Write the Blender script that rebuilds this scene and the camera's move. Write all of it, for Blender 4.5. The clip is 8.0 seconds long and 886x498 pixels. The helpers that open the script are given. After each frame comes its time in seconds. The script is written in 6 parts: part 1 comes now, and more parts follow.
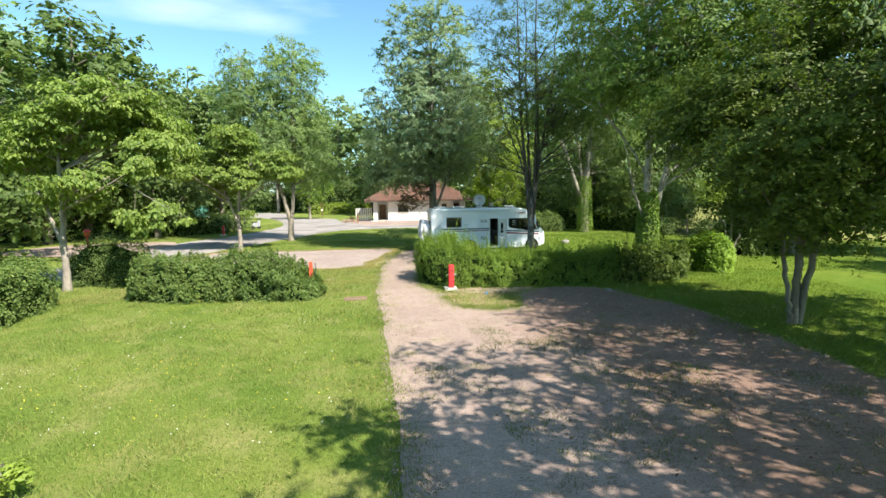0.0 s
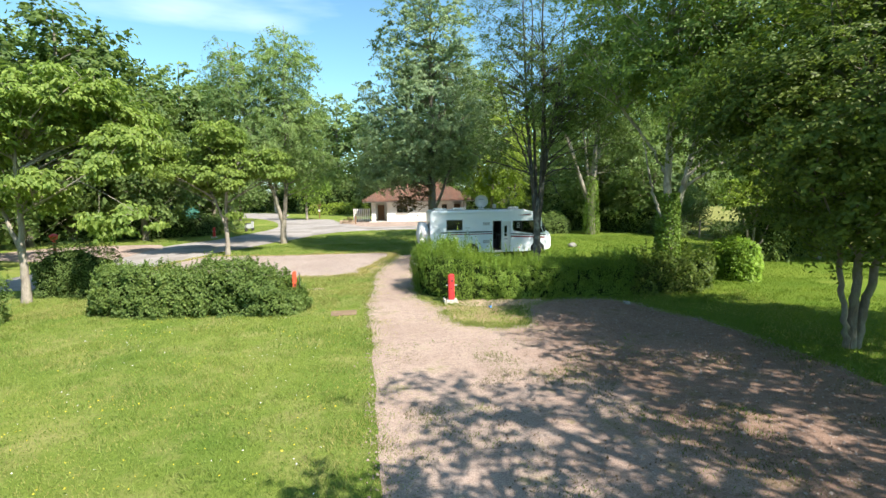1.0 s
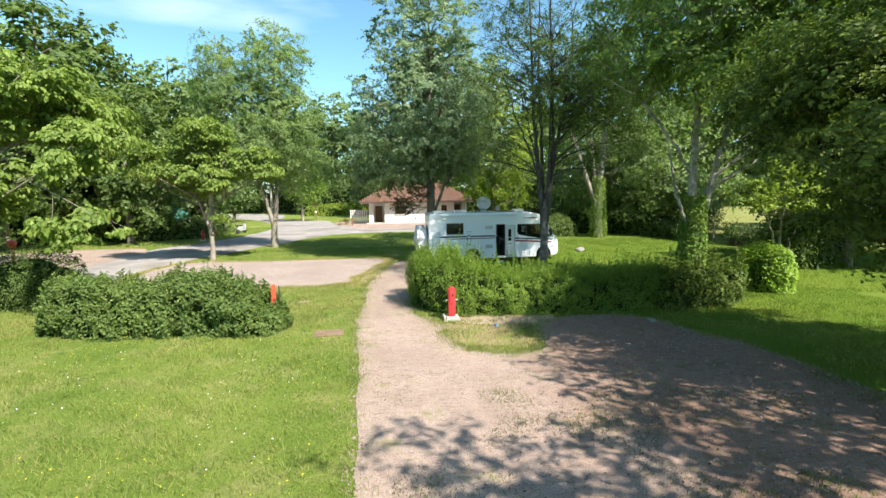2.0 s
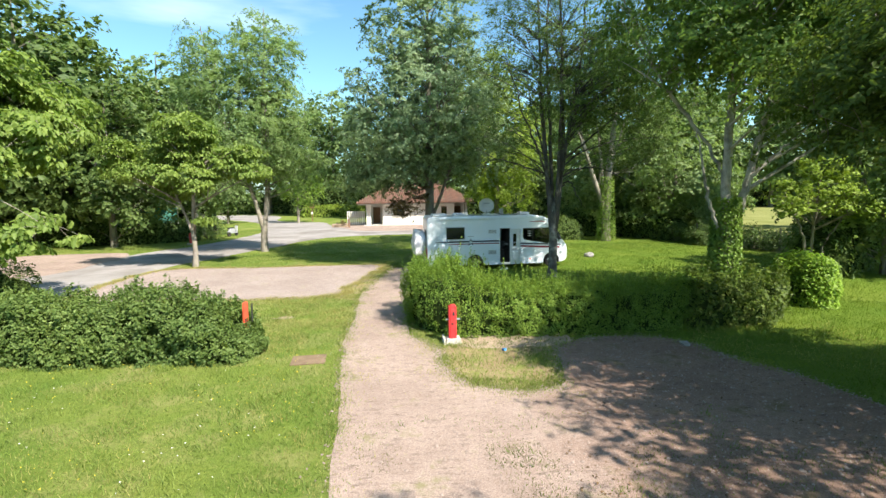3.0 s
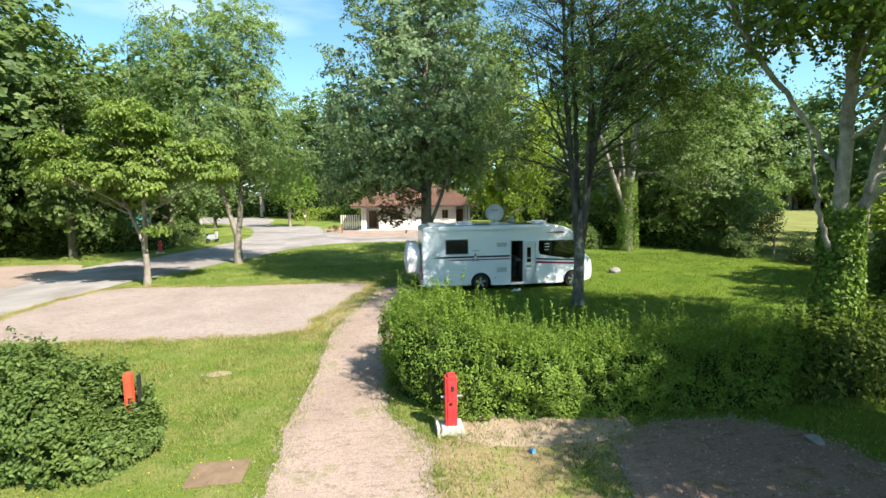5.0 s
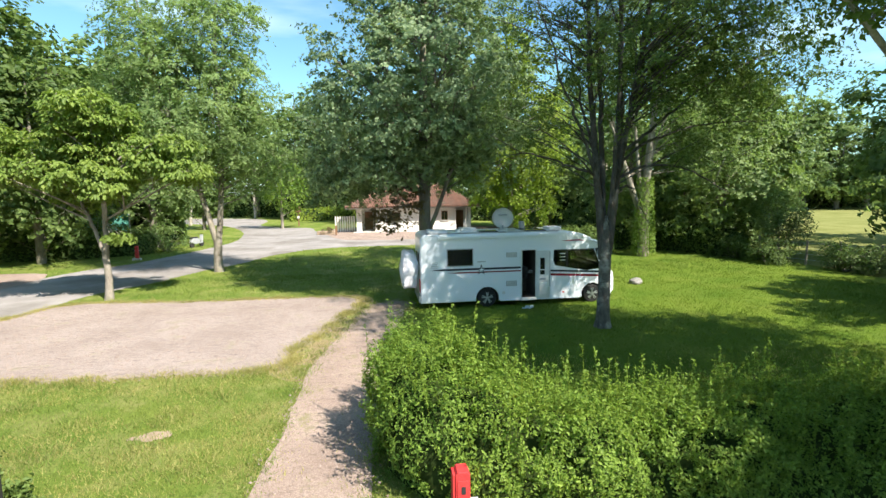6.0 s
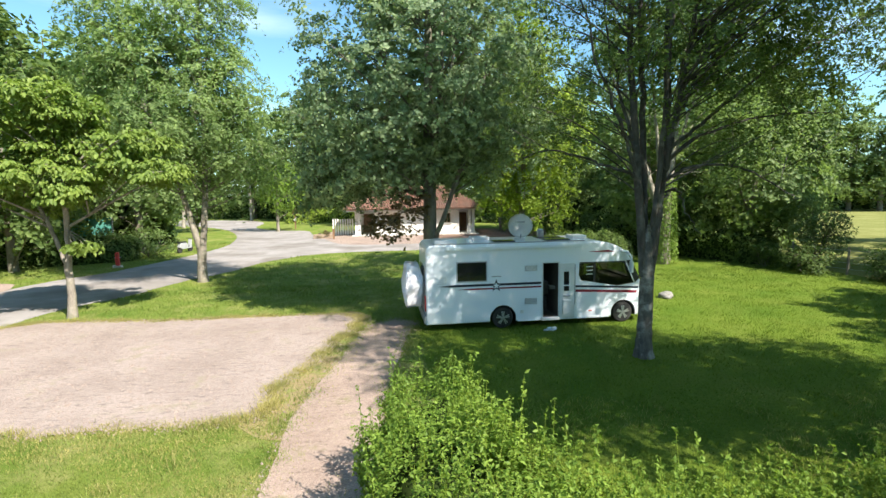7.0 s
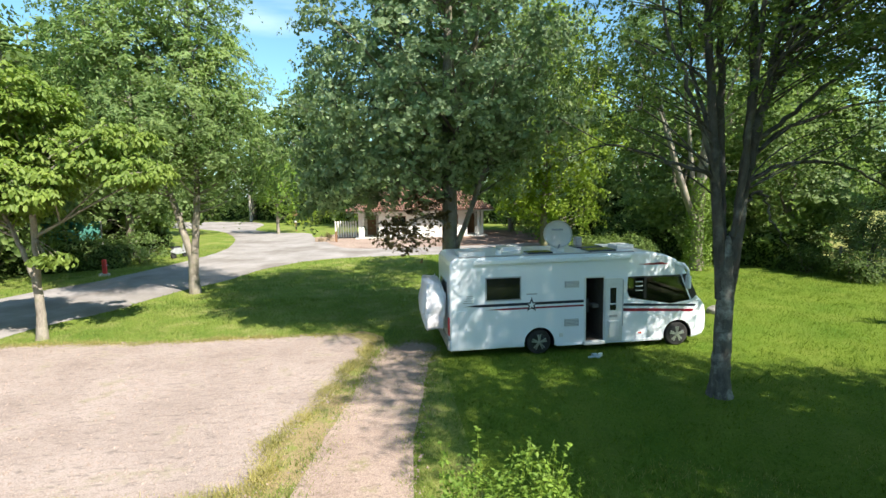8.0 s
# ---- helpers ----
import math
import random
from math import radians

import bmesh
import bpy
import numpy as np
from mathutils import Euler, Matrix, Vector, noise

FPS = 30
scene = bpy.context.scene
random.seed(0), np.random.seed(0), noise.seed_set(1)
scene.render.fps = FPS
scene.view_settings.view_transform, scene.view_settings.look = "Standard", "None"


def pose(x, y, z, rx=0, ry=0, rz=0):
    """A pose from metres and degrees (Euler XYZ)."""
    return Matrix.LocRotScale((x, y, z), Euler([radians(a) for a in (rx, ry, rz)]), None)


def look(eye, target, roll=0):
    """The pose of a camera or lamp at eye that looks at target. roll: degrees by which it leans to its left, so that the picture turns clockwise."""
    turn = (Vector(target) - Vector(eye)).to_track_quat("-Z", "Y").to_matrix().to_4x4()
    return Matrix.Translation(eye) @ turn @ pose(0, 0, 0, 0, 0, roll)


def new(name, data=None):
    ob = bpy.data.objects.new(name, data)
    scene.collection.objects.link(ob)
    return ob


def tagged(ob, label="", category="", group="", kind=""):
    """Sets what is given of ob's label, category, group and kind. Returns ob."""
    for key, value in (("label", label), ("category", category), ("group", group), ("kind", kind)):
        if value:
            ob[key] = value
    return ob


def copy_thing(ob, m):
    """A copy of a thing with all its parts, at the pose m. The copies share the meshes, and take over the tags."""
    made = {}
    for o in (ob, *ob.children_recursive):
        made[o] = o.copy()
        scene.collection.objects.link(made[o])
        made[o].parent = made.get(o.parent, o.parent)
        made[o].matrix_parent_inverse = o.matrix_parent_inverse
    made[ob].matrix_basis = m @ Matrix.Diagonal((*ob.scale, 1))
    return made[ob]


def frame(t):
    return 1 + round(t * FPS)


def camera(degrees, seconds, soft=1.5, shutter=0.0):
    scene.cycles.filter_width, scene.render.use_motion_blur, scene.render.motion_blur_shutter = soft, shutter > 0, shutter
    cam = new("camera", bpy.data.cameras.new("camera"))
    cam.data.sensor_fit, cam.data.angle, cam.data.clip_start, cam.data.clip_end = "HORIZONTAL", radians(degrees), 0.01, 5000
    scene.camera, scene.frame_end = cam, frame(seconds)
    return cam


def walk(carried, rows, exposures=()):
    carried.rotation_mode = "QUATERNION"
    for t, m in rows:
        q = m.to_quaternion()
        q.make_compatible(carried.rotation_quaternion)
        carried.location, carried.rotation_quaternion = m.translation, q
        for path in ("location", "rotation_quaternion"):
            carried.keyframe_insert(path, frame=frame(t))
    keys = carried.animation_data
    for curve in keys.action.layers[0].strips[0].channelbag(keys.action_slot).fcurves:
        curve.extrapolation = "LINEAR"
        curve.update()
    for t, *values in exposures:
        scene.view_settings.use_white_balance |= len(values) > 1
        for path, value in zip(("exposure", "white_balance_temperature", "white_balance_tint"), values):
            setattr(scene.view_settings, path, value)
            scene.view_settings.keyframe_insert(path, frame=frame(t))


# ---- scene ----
cam = camera(84.0, 8.0, soft=1.5)
METRES, EYE, TILT, LEAN, TURN = 8.0, 1.5, 0.0, 0.0, -1.0
PATH = [
    (0, (-0.578, -5.004, 3.722), (-0.409, -3.024, 3.493), -0.9),
    (0.5, (-0.428, -4.065, 3.765), (-0.264, -2.085, 3.534), -0.9),
    (1, (-0.353, -3.079, 3.777), (-0.187, -1.1, 3.547), -0.9),
    (1.5, (-0.259, -2.082, 3.809), (-0.092, -0.103, 3.579), -0.9),
    (3, (0.021, 0.91, 3.895), (0.188, 2.89, 3.667), -0.9),
    (3.5, (0.16, 1.984, 3.922), (0.326, 3.964, 3.695), -0.8),
    (4, (0.283, 3.067, 3.965), (0.447, 5.048, 3.738), -0.9),
    (4.5, (0.38, 4.179, 3.994), (0.544, 6.159, 3.768), -0.8),
    (4.7, (0.454, 4.628, 4.008), (0.612, 6.61, 3.785), -0.8),
    (6, (0.681, 8.016, 4.174), (0.845, 9.996, 3.946), -0.9),
    (6.5, (0.681, 9.233, 4.237), (0.848, 11.213, 4.01), -0.9),
    (7, (0.598, 10.436, 4.286), (0.763, 12.416, 4.06), -0.9),
    (7.5, (0.401, 11.599, 4.338), (0.564, 13.579, 4.111), -1.0),
    (8, (0.119, 12.757, 4.412), (0.281, 14.737, 4.183), -1.1),
]
walk(cam, [(t, look(eye, target, roll)) for t, eye, target, roll in PATH])

# ---- light ----
SUN_EL, SUN_AZ = radians(47.0), math.atan2(-0.75, 0.66)
sun_way = Vector((math.cos(SUN_EL) * math.cos(SUN_AZ), math.cos(SUN_EL) * math.sin(SUN_AZ), math.sin(SUN_EL)))
sun_data = bpy.data.lights.new("sun", "SUN")
sun_data.energy, sun_data.angle, sun_data.color = 5.1, radians(0.55), (1.0, 0.93, 0.83)
sun = new("sun", sun_data)
sun.matrix_world = look(sun_way * 60, (0, 0, 0))
world = bpy.data.worlds.new("sky")
scene.world = world
world.use_nodes = True
wn, wl = world.node_tree.nodes, world.node_tree.links
wn.clear()
sky = wn.new("ShaderNodeTexSky")
sky.sky_type, sky.sun_disc = "NISHITA", False
sky.sun_elevation, sky.sun_rotation = SUN_EL, math.pi / 2 - SUN_AZ
sky.air_density, sky.dust_density, sky.ozone_density = 1.0, 0.5, 1.2
back = wn.new("ShaderNodeBackground")
back.inputs["Strength"].default_value = 0.094
wout = wn.new("ShaderNodeOutputWorld")
# thin streaks of high cloud all over the sky
wco = wn.new("ShaderNodeTexCoord")
wmap = wn.new("ShaderNodeMapping")
wmap.inputs["Scale"].default_value = (1.6, 2.6, 9.0)
wmap.inputs["Rotation"].default_value = (0.25, 0.2, 0.5)
wnoise = wn.new("ShaderNodeTexNoise")
wnoise.inputs["Scale"].default_value, wnoise.inputs["Detail"].default_value = 1.3, 7.0
wramp = wn.new("ShaderNodeValToRGB")
wramp.color_ramp.elements[0].position, wramp.color_ramp.elements[1].position = 0.5, 0.95
wmix = wn.new("ShaderNodeMixRGB")
wmix.inputs["Color2"].default_value = (6.0, 7.2, 7.8, 1)
wl.new(wco.outputs["Generated"], wmap.inputs["Vector"])
wl.new(wmap.outputs["Vector"], wnoise.inputs["Vector"])
wl.new(wnoise.outputs["Fac"], wramp.inputs["Fac"])
wl.new(wramp.outputs["Color"], wmix.inputs["Fac"])
wtint = wn.new("ShaderNodeMixRGB")
wtint.blend_type = "MULTIPLY"
wtint.inputs["Fac"].default_value, wtint.inputs["Color2"].default_value = 1.0, (0.81, 1.12, 1.10, 1)
wl.new(sky.outputs["Color"], wtint.inputs["Color1"])
wl.new(wtint.outputs["Color"], wmix.inputs["Color1"])
wl.new(wmix.outputs["Color"], back.inputs["Color"])
wl.new(back.outputs["Background"], wout.inputs["Surface"])
scene.view_settings.exposure = 1.22

# ---- materials ----
def node_mat(name):
    m = bpy.data.materials.new(name)
    m.use_nodes = True
    n, l = m.node_tree.nodes, m.node_tree.links
    n.clear()
    out = n.new("ShaderNodeOutputMaterial")
    bs = n.new("ShaderNodeBsdfPrincipled")
    l.new(bs.outputs["BSDF"], out.inputs["Surface"])
    return m, n, l, bs, out


def noise_node(n, l, scale, detail=4.0, rough=0.55, stretch=(1, 1, 1)):
    co = n.new("ShaderNodeTexCoord")
    mp = n.new("ShaderNodeMapping")
    mp.inputs["Scale"].default_value = stretch
    nt = n.new("ShaderNodeTexNoise")
    nt.inputs["Scale"].default_value, nt.inputs["Detail"].default_value, nt.inputs["Roughness"].default_value = scale, detail, rough
    l.new(co.outputs["Object"], mp.inputs["Vector"])
    l.new(mp.outputs["Vector"], nt.inputs["Vector"])
    return nt


def ramp_node(n, l, fac, stops):
    r = n.new("ShaderNodeValToRGB")
    e = r.color_ramp.elements
    while len(e) < len(stops):
        e.new(0.5)
    for k, (p, c) in zip(e, stops):
        k.position, k.color = p, (*c, 1)
    l.new(fac, r.inputs["Fac"])
    return r


def mix_node(n, l, fac, a, b, mode="MIX"):
    m = n.new("ShaderNodeMixRGB")
    m.blend_type = mode
    for sock, v in ((m.inputs["Fac"], fac), (m.inputs["Color1"], a), (m.inputs["Color2"], b)):
        if isinstance(v, (int, float)):
            sock.default_value = v
        elif isinstance(v, tuple):
            sock.default_value = (*v, 1)
        else:
            l.new(v, sock)
    return m.outputs["Color"]


def surface(name, dark, light, scale=6.0, fine=60.0, rough=0.7, metal=0.0, bump=0.0, bump_scale=80.0, stretch=(1, 1, 1), spec=0.4, stain=None, coat=0.0, grain=0.17):
    """A surface of two tones: broad patches and fine grain, with optional stains and relief."""
    m, n, l, bs, out = node_mat(name)
    a = noise_node(n, l, scale, 5.0, 0.6, stretch)
    b = noise_node(n, l, fine, 3.0, 0.6, stretch)
    r = ramp_node(n, l, a.outputs["Fac"], [(0.3, dark), (0.7, light)])
    g = ramp_node(n, l, b.outputs["Fac"], [(0.3, (1 - grain,) * 3), (0.7, (1 + 0.9 * grain,) * 3)])
    col = mix_node(n, l, 1.0, r.outputs["Color"], g.outputs["Color"], "MULTIPLY")
    if stain:
        s = noise_node(n, l, scale * 0.37, 6.0, 0.65)
        sr = ramp_node(n, l, s.outputs["Fac"], [(0.5, (0, 0, 0)), (0.68, (1, 1, 1))])
        col = mix_node(n, l, sr.outputs["Color"], col, stain)
    l.new(col, bs.inputs["Base Color"])
    bs.inputs["Roughness"].default_value, bs.inputs["Metallic"].default_value = rough, metal
    bs.inputs["Specular IOR Level"].default_value = spec
    bs.inputs["Coat Weight"].default_value = coat
    if bump:
        bt = noise_node(n, l, bump_scale, 4.0, 0.65, stretch)
        bn = n.new("ShaderNodeBump")
        bn.inputs["Strength"].default_value, bn.inputs["Distance"].default_value = bump, 0.02
        l.new(bt.outputs["Fac"], bn.inputs["Height"])
        l.new(bn.outputs["Normal"], bs.inputs["Normal"])
    return m


def leaf_mat(name, dark, light, through_part=0.35, rough=0.5, drift=((0.78, 0.84, 0.8), (1.15, 1.1, 1.0)), drift_scale=0.6):
    """Leaves: each one has a tone of its own, whole boughs drift in tone, and light comes through."""
    m, n, l, bs, out = node_mat(name)
    geo = n.new("ShaderNodeNewGeometry")
    r = ramp_node(n, l, geo.outputs["Random Per Island"], [(0.0, tuple(0.75 * a + 0.25 * b for a, b in zip(dark, light))), (1.0, light)])
    big = noise_node(n, l, drift_scale, 5.0, 0.65)
    br = ramp_node(n, l, big.outputs["Fac"], [(0.33, drift[0]), (0.66, drift[1])])
    col = mix_node(n, l, 1.0, r.outputs["Color"], br.outputs["Color"], "MULTIPLY")
    l.new(col, bs.inputs["Base Color"])
    bs.inputs["Roughness"].default_value = rough
    bs.inputs["Specular IOR Level"].default_value = 0.22
    tr = n.new("ShaderNodeBsdfTranslucent")
    warm = mix_node(n, l, 1.0, col, (1.18, 1.24, 0.72), "MULTIPLY")
    l.new(warm, tr.inputs["Color"])
    mx = n.new("ShaderNodeMixShader")
    mx.inputs["Fac"].default_value = through_part
    l.new(bs.outputs["BSDF"], mx.inputs[1])
    l.new(tr.outputs["BSDF"], mx.inputs[2])
    l.new(mx.outputs["Shader"], out.inputs["Surface"])
    return m


def gravel_mat(name, pale, mid, dark, moss, weeds=0.585, earth=None):
    """Compacted pinkish gravel: stones, paler worn tracks, and thin grass coming through in places."""
    m, n, l, bs, out = node_mat(name)
    co = n.new("ShaderNodeTexCoord")
    vo = n.new("ShaderNodeTexVoronoi")
    vo.inputs["Scale"].default_value = 75.0
    l.new(co.outputs["Object"], vo.inputs["Vector"])
    stones = ramp_node(n, l, vo.outputs["Color"], [(0.1, dark), (0.5, mid), (0.9, pale)])
    grain = noise_node(n, l, 90.0, 3.0)
    g = ramp_node(n, l, grain.outputs["Fac"], [(0.25, (0.8, 0.78, 0.76)), (0.75, (1.15, 1.15, 1.15))])
    c1 = mix_node(n, l, 1.0, stones.outputs["Color"], g.outputs["Color"], "MULTIPLY")
    broad = noise_node(n, l, 0.55, 6.0, 0.65)
    b = ramp_node(n, l, broad.outputs["Fac"], [(0.3, (0.8, 0.76, 0.74)), (0.6, (1.08, 1.06, 1.05))])
    c2 = mix_node(n, l, 1.0, c1, b.outputs["Color"], "MULTIPLY")
    patch = noise_node(n, l, 1.1, 9.0, 0.72)
    p = ramp_node(n, l, patch.outputs["Fac"], [(weeds, (0, 0, 0)), (weeds + 0.1, (0.7, 0.7, 0.7))])
    c3 = mix_node(n, l, p.outputs["Color"], c2, moss)
    speck = noise_node(n, l, 4.5, 9.0, 0.8, (0.6, 1.9, 1))
    sp = ramp_node(n, l, speck.outputs["Fac"], [(0.525, (0, 0, 0)), (0.64, (0.8, 0.8, 0.8))])
    c3 = mix_node(n, l, sp.outputs["Color"], c3, tuple(0.55 * v for v in dark))
    if earth:
        # trodden brown earth over the parking bay, with an uneven border
        sep = n.new("ShaderNodeSeparateXYZ")
        l.new(co.outputs["Object"], sep.inputs["Vector"])
        wob = noise_node(n, l, 0.7, 6.0, 0.65)
        off = n.new("ShaderNodeMath")
        off.operation = "MULTIPLY_ADD"
        off.inputs[1].default_value = 5.0
        l.new(wob.outputs["Fac"], off.inputs[0])
        l.new(sep.outputs["X"], off.inputs[2])
        rng_node = n.new("ShaderNodeMapRange")
        rng_node.inputs["From Min"].default_value, rng_node.inputs["From Max"].default_value = 4.2, 6.6
        l.new(off.outputs["Value"], rng_node.inputs["Value"])
        dull = mix_node(n, l, 1.0, c3, earth, "MULTIPLY")
        c3 = mix_node(n, l, rng_node.outputs["Result"], c3, dull)
    l.new(c3, bs.inputs["Base Color"])
    bs.inputs["Roughness"].default_value = 0.95
    bs.inputs["Specular IOR Level"].default_value = 0.15
    bn = n.new("ShaderNodeBump")
    bn.inputs["Strength"].default_value, bn.inputs["Distance"].default_value = 0.4, 0.015
    l.new(vo.outputs["Distance"], bn.inputs["Height"])
    l.new(bn.outputs["Normal"], bs.inputs["Normal"])
    return m


def grass_ground_mat(name="grass", dry_part=0.75, tone=(1, 1, 1)):
    m, n, l, bs, out = node_mat(name)
    fine = noise_node(n, l, 14.0, 8.0, 0.75)
    f = ramp_node(n, l, fine.outputs["Fac"], [(0.25, (0.07, 0.11, 0.016)), (0.5, (0.125, 0.18, 0.03)), (0.78, (0.19, 0.235, 0.055))])
    broad = noise_node(n, l, 0.32, 6.0, 0.65)
    b = ramp_node(n, l, broad.outputs["Fac"], [(0.33, (0.74, 0.86, 0.72)), (0.64, (1.3, 1.14, 1.25))])
    c = mix_node(n, l, 1.0, f.outputs["Color"], b.outputs["Color"], "MULTIPLY")
    dry = noise_node(n, l, 0.7, 8.0, 0.7)
    d = ramp_node(n, l, dry.outputs["Fac"], [(0.48, (0, 0, 0)), (0.70, (dry_part, dry_part, dry_part))])
    c = mix_node(n, l, d.outputs["Color"], c, (0.30, 0.27, 0.11))
    c = mix_node(n, l, 1.0, c, tone, "MULTIPLY")
    l.new(c, bs.inputs["Base Color"])
    bs.inputs["Roughness"].default_value = 0.9
    bs.inputs["Specular IOR Level"].default_value = 0.1
    bn = n.new("ShaderNodeBump")
    bn.inputs["Strength"].default_value, bn.inputs["Distance"].default_value = 0.9, 0.05
    l.new(fine.outputs["Fac"], bn.inputs["Height"])
    l.new(bn.outputs["Normal"], bs.inputs["Normal"])
    return m


def glass_mat(name, tint, rough=0.03):
    m, n, l, bs, out = node_mat(name)
    bs.inputs["Base Color"].default_value = (*tint, 1)
    bs.inputs["Roughness"].default_value = rough
    bs.inputs["Transmission Weight"].default_value = 1.0
    bs.inputs["IOR"].default_value = 1.1
    bs.inputs["Coat Weight"].default_value = 1.0
    return m


GRASS = grass_ground_mat()
GRASS_FRESH = grass_ground_mat("fresh_grass", 0.25, (0.79, 0.87, 0.56))
GRAVEL = gravel_mat("pink_gravel", (0.405, 0.33, 0.285), (0.33, 0.26, 0.222), (0.25, 0.188, 0.152), (0.17, 0.165, 0.065), 0.555, (0.68, 0.585, 0.53))
GRAVEL_PALE = gravel_mat("pale_gravel", (0.385, 0.33, 0.305), (0.315, 0.265, 0.24), (0.225, 0.185, 0.165), (0.24, 0.215, 0.13), 0.56)
GRAVEL_STONE = surface("gravel_stone", (0.19, 0.145, 0.12), (0.36, 0.285, 0.245), 9.0, 40, 0.95, spec=0.15)
WORN = gravel_mat("worn_turf", (0.36, 0.29, 0.17), (0.29, 0.235, 0.125), (0.22, 0.17, 0.09), (0.14, 0.19, 0.03), 0.5)
ASPHALT = surface("asphalt", (0.225, 0.205, 0.19), (0.34, 0.315, 0.30), 0.5, 120, 0.95, spec=0.1, bump=0.3, bump_scale=150, stain=(0.17, 0.15, 0.13))
SOIL = surface("bare_soil", (0.26, 0.19, 0.13), (0.38, 0.29, 0.21), 3.0, 60, 0.95, bump=0.6, bump_scale=40)
BARK = surface("grey_bark", (0.10, 0.085, 0.065), (0.24, 0.21, 0.17), 5.0, 40, 0.9, bump=0.9, bump_scale=18, stretch=(1, 1, 0.3), stain=(0.17, 0.18, 0.10))
BARK_PALE = surface("pale_bark", (0.16, 0.135, 0.11), (0.34, 0.30, 0.25), 5.0, 40, 0.9, bump=0.8, bump_scale=18, stretch=(1, 1, 0.3), stain=(0.20, 0.19, 0.12))
# dark bark of the upper stems, deepened further for the crown's shade
BARK_DARK_SHADED = surface("shaded_dark_bark", (0.035, 0.03, 0.026), (0.10, 0.09, 0.078), 6.0, 45, 0.95, bump=1.0, bump_scale=16, stretch=(1, 1, 0.28), stain=(0.15, 0.145, 0.125))
BARK_SPOTTED = surface("spotted_bark", (0.065, 0.058, 0.05), (0.165, 0.15, 0.128), 7.0, 45, 0.95, bump=1.0, bump_scale=16, stretch=(1, 1, 0.4), stain=(0.36, 0.35, 0.31))
BARK_WHITE = surface("whitish_bark", (0.22, 0.195, 0.155), (0.50, 0.46, 0.39), 4.0, 30, 0.85, bump=0.6, bump_scale=20, stretch=(1, 1, 0.5), stain=(0.12, 0.11, 0.08))
LEAF_MAPLE = leaf_mat("maple_leaf", (0.116, 0.18, 0.11), (0.305, 0.39, 0.225), 0.42)
LEAF_LIME = leaf_mat("fresh_leaf", (0.123, 0.189, 0.025), (0.29, 0.378, 0.063), 0.40)
LEAF_POPLAR = leaf_mat("poplar_leaf", (0.085, 0.15, 0.035), (0.215, 0.30, 0.085), 0.5)
LEAF_CATALPA = leaf_mat("broad_leaf", (0.085, 0.148, 0.03), (0.262, 0.345, 0.085), 0.45)
LEAF_ASH = leaf_mat("feathery_leaf", (0.127, 0.202, 0.084), (0.299, 0.398, 0.165), 0.5)
LEAF_DARK = leaf_mat("deep_leaf", (0.05, 0.092, 0.03), (0.155, 0.22, 0.066), 0.42)
LEAF_WOOD = leaf_mat("woodland_leaf", (0.102, 0.165, 0.068), (0.252, 0.336, 0.135), 0.48)
LEAF_HEDGE = leaf_mat("privet_leaf", (0.074, 0.145, 0.022), (0.26, 0.375, 0.07), 0.45)
LEAF_HEDGE_B = leaf_mat("hazel_leaf", (0.070, 0.121, 0.032), (0.189, 0.263, 0.079), 0.38)
LEAF_LAUREL = leaf_mat("laurel_leaf", (0.115, 0.21, 0.026), (0.28, 0.41, 0.06), 0.35, 0.4)
LEAF_IVY = leaf_mat("ivy_leaf", (0.075, 0.14, 0.022), (0.21, 0.31, 0.055), 0.25, 0.45)
LEAF_RED = leaf_mat("reddish_leaf", (0.085, 0.07, 0.04), (0.19, 0.15, 0.08), 0.35)
BLADE = leaf_mat("grass_blade", (0.098, 0.147, 0.028), (0.232, 0.308, 0.075), 0.45, 0.7, ((0.72, 0.84, 0.7), (1.3, 1.14, 1.25)), 0.5)
BLADE_FRESH = leaf_mat("fresh_grass_blade", (0.065, 0.117, 0.013), (0.147, 0.22, 0.03), 0.45, 0.65, ((0.75, 0.86, 0.75), (1.3, 1.14, 1.2)), 0.5)
BLADE_DRY = leaf_mat("dry_grass_blade", (0.22, 0.21, 0.07), (0.42, 0.38, 0.16), 0.35, 0.8)
SHADE_CORE = surface("hedge_inner_shade", (0.02, 0.032, 0.010), (0.045, 0.065, 0.018), 3.0, 30, 1.0, spec=0.0)
PAINT_WHITE = surface("white_vehicle_paint", (0.76, 0.80, 0.85), (0.80, 0.835, 0.875), 0.8, 20, 0.28, spec=0.5, coat=0.4, grain=0.012)
PLASTIC_WHITE = surface("white_plastic", (0.62, 0.62, 0.60), (0.74, 0.73, 0.71), 2.0, 20, 0.45, grain=0.04)
GREY_TRIM = surface("grey_trim", (0.30, 0.31, 0.32), (0.40, 0.41, 0.42), 3.0, 30, 0.5, grain=0.04)
BLACK_TRIM = surface("black_plastic", (0.018, 0.018, 0.02), (0.035, 0.035, 0.038), 3.0, 40, 0.45)
RUBBER = surface("rubber", (0.02, 0.02, 0.02), (0.04, 0.038, 0.036), 4.0, 60, 0.9)
ALLOY = surface("alloy", (0.42, 0.43, 0.45), (0.62, 0.63, 0.65), 6.0, 40, 0.35, metal=0.8)
NAVY = surface("navy_stripe", (0.012, 0.016, 0.03), (0.02, 0.026, 0.045), 3.0, 30, 0.35, grain=0.04)
RED_STRIPE = surface("red_stripe", (0.20, 0.010, 0.025), (0.27, 0.014, 0.035), 3.0, 30, 0.35, grain=0.04)
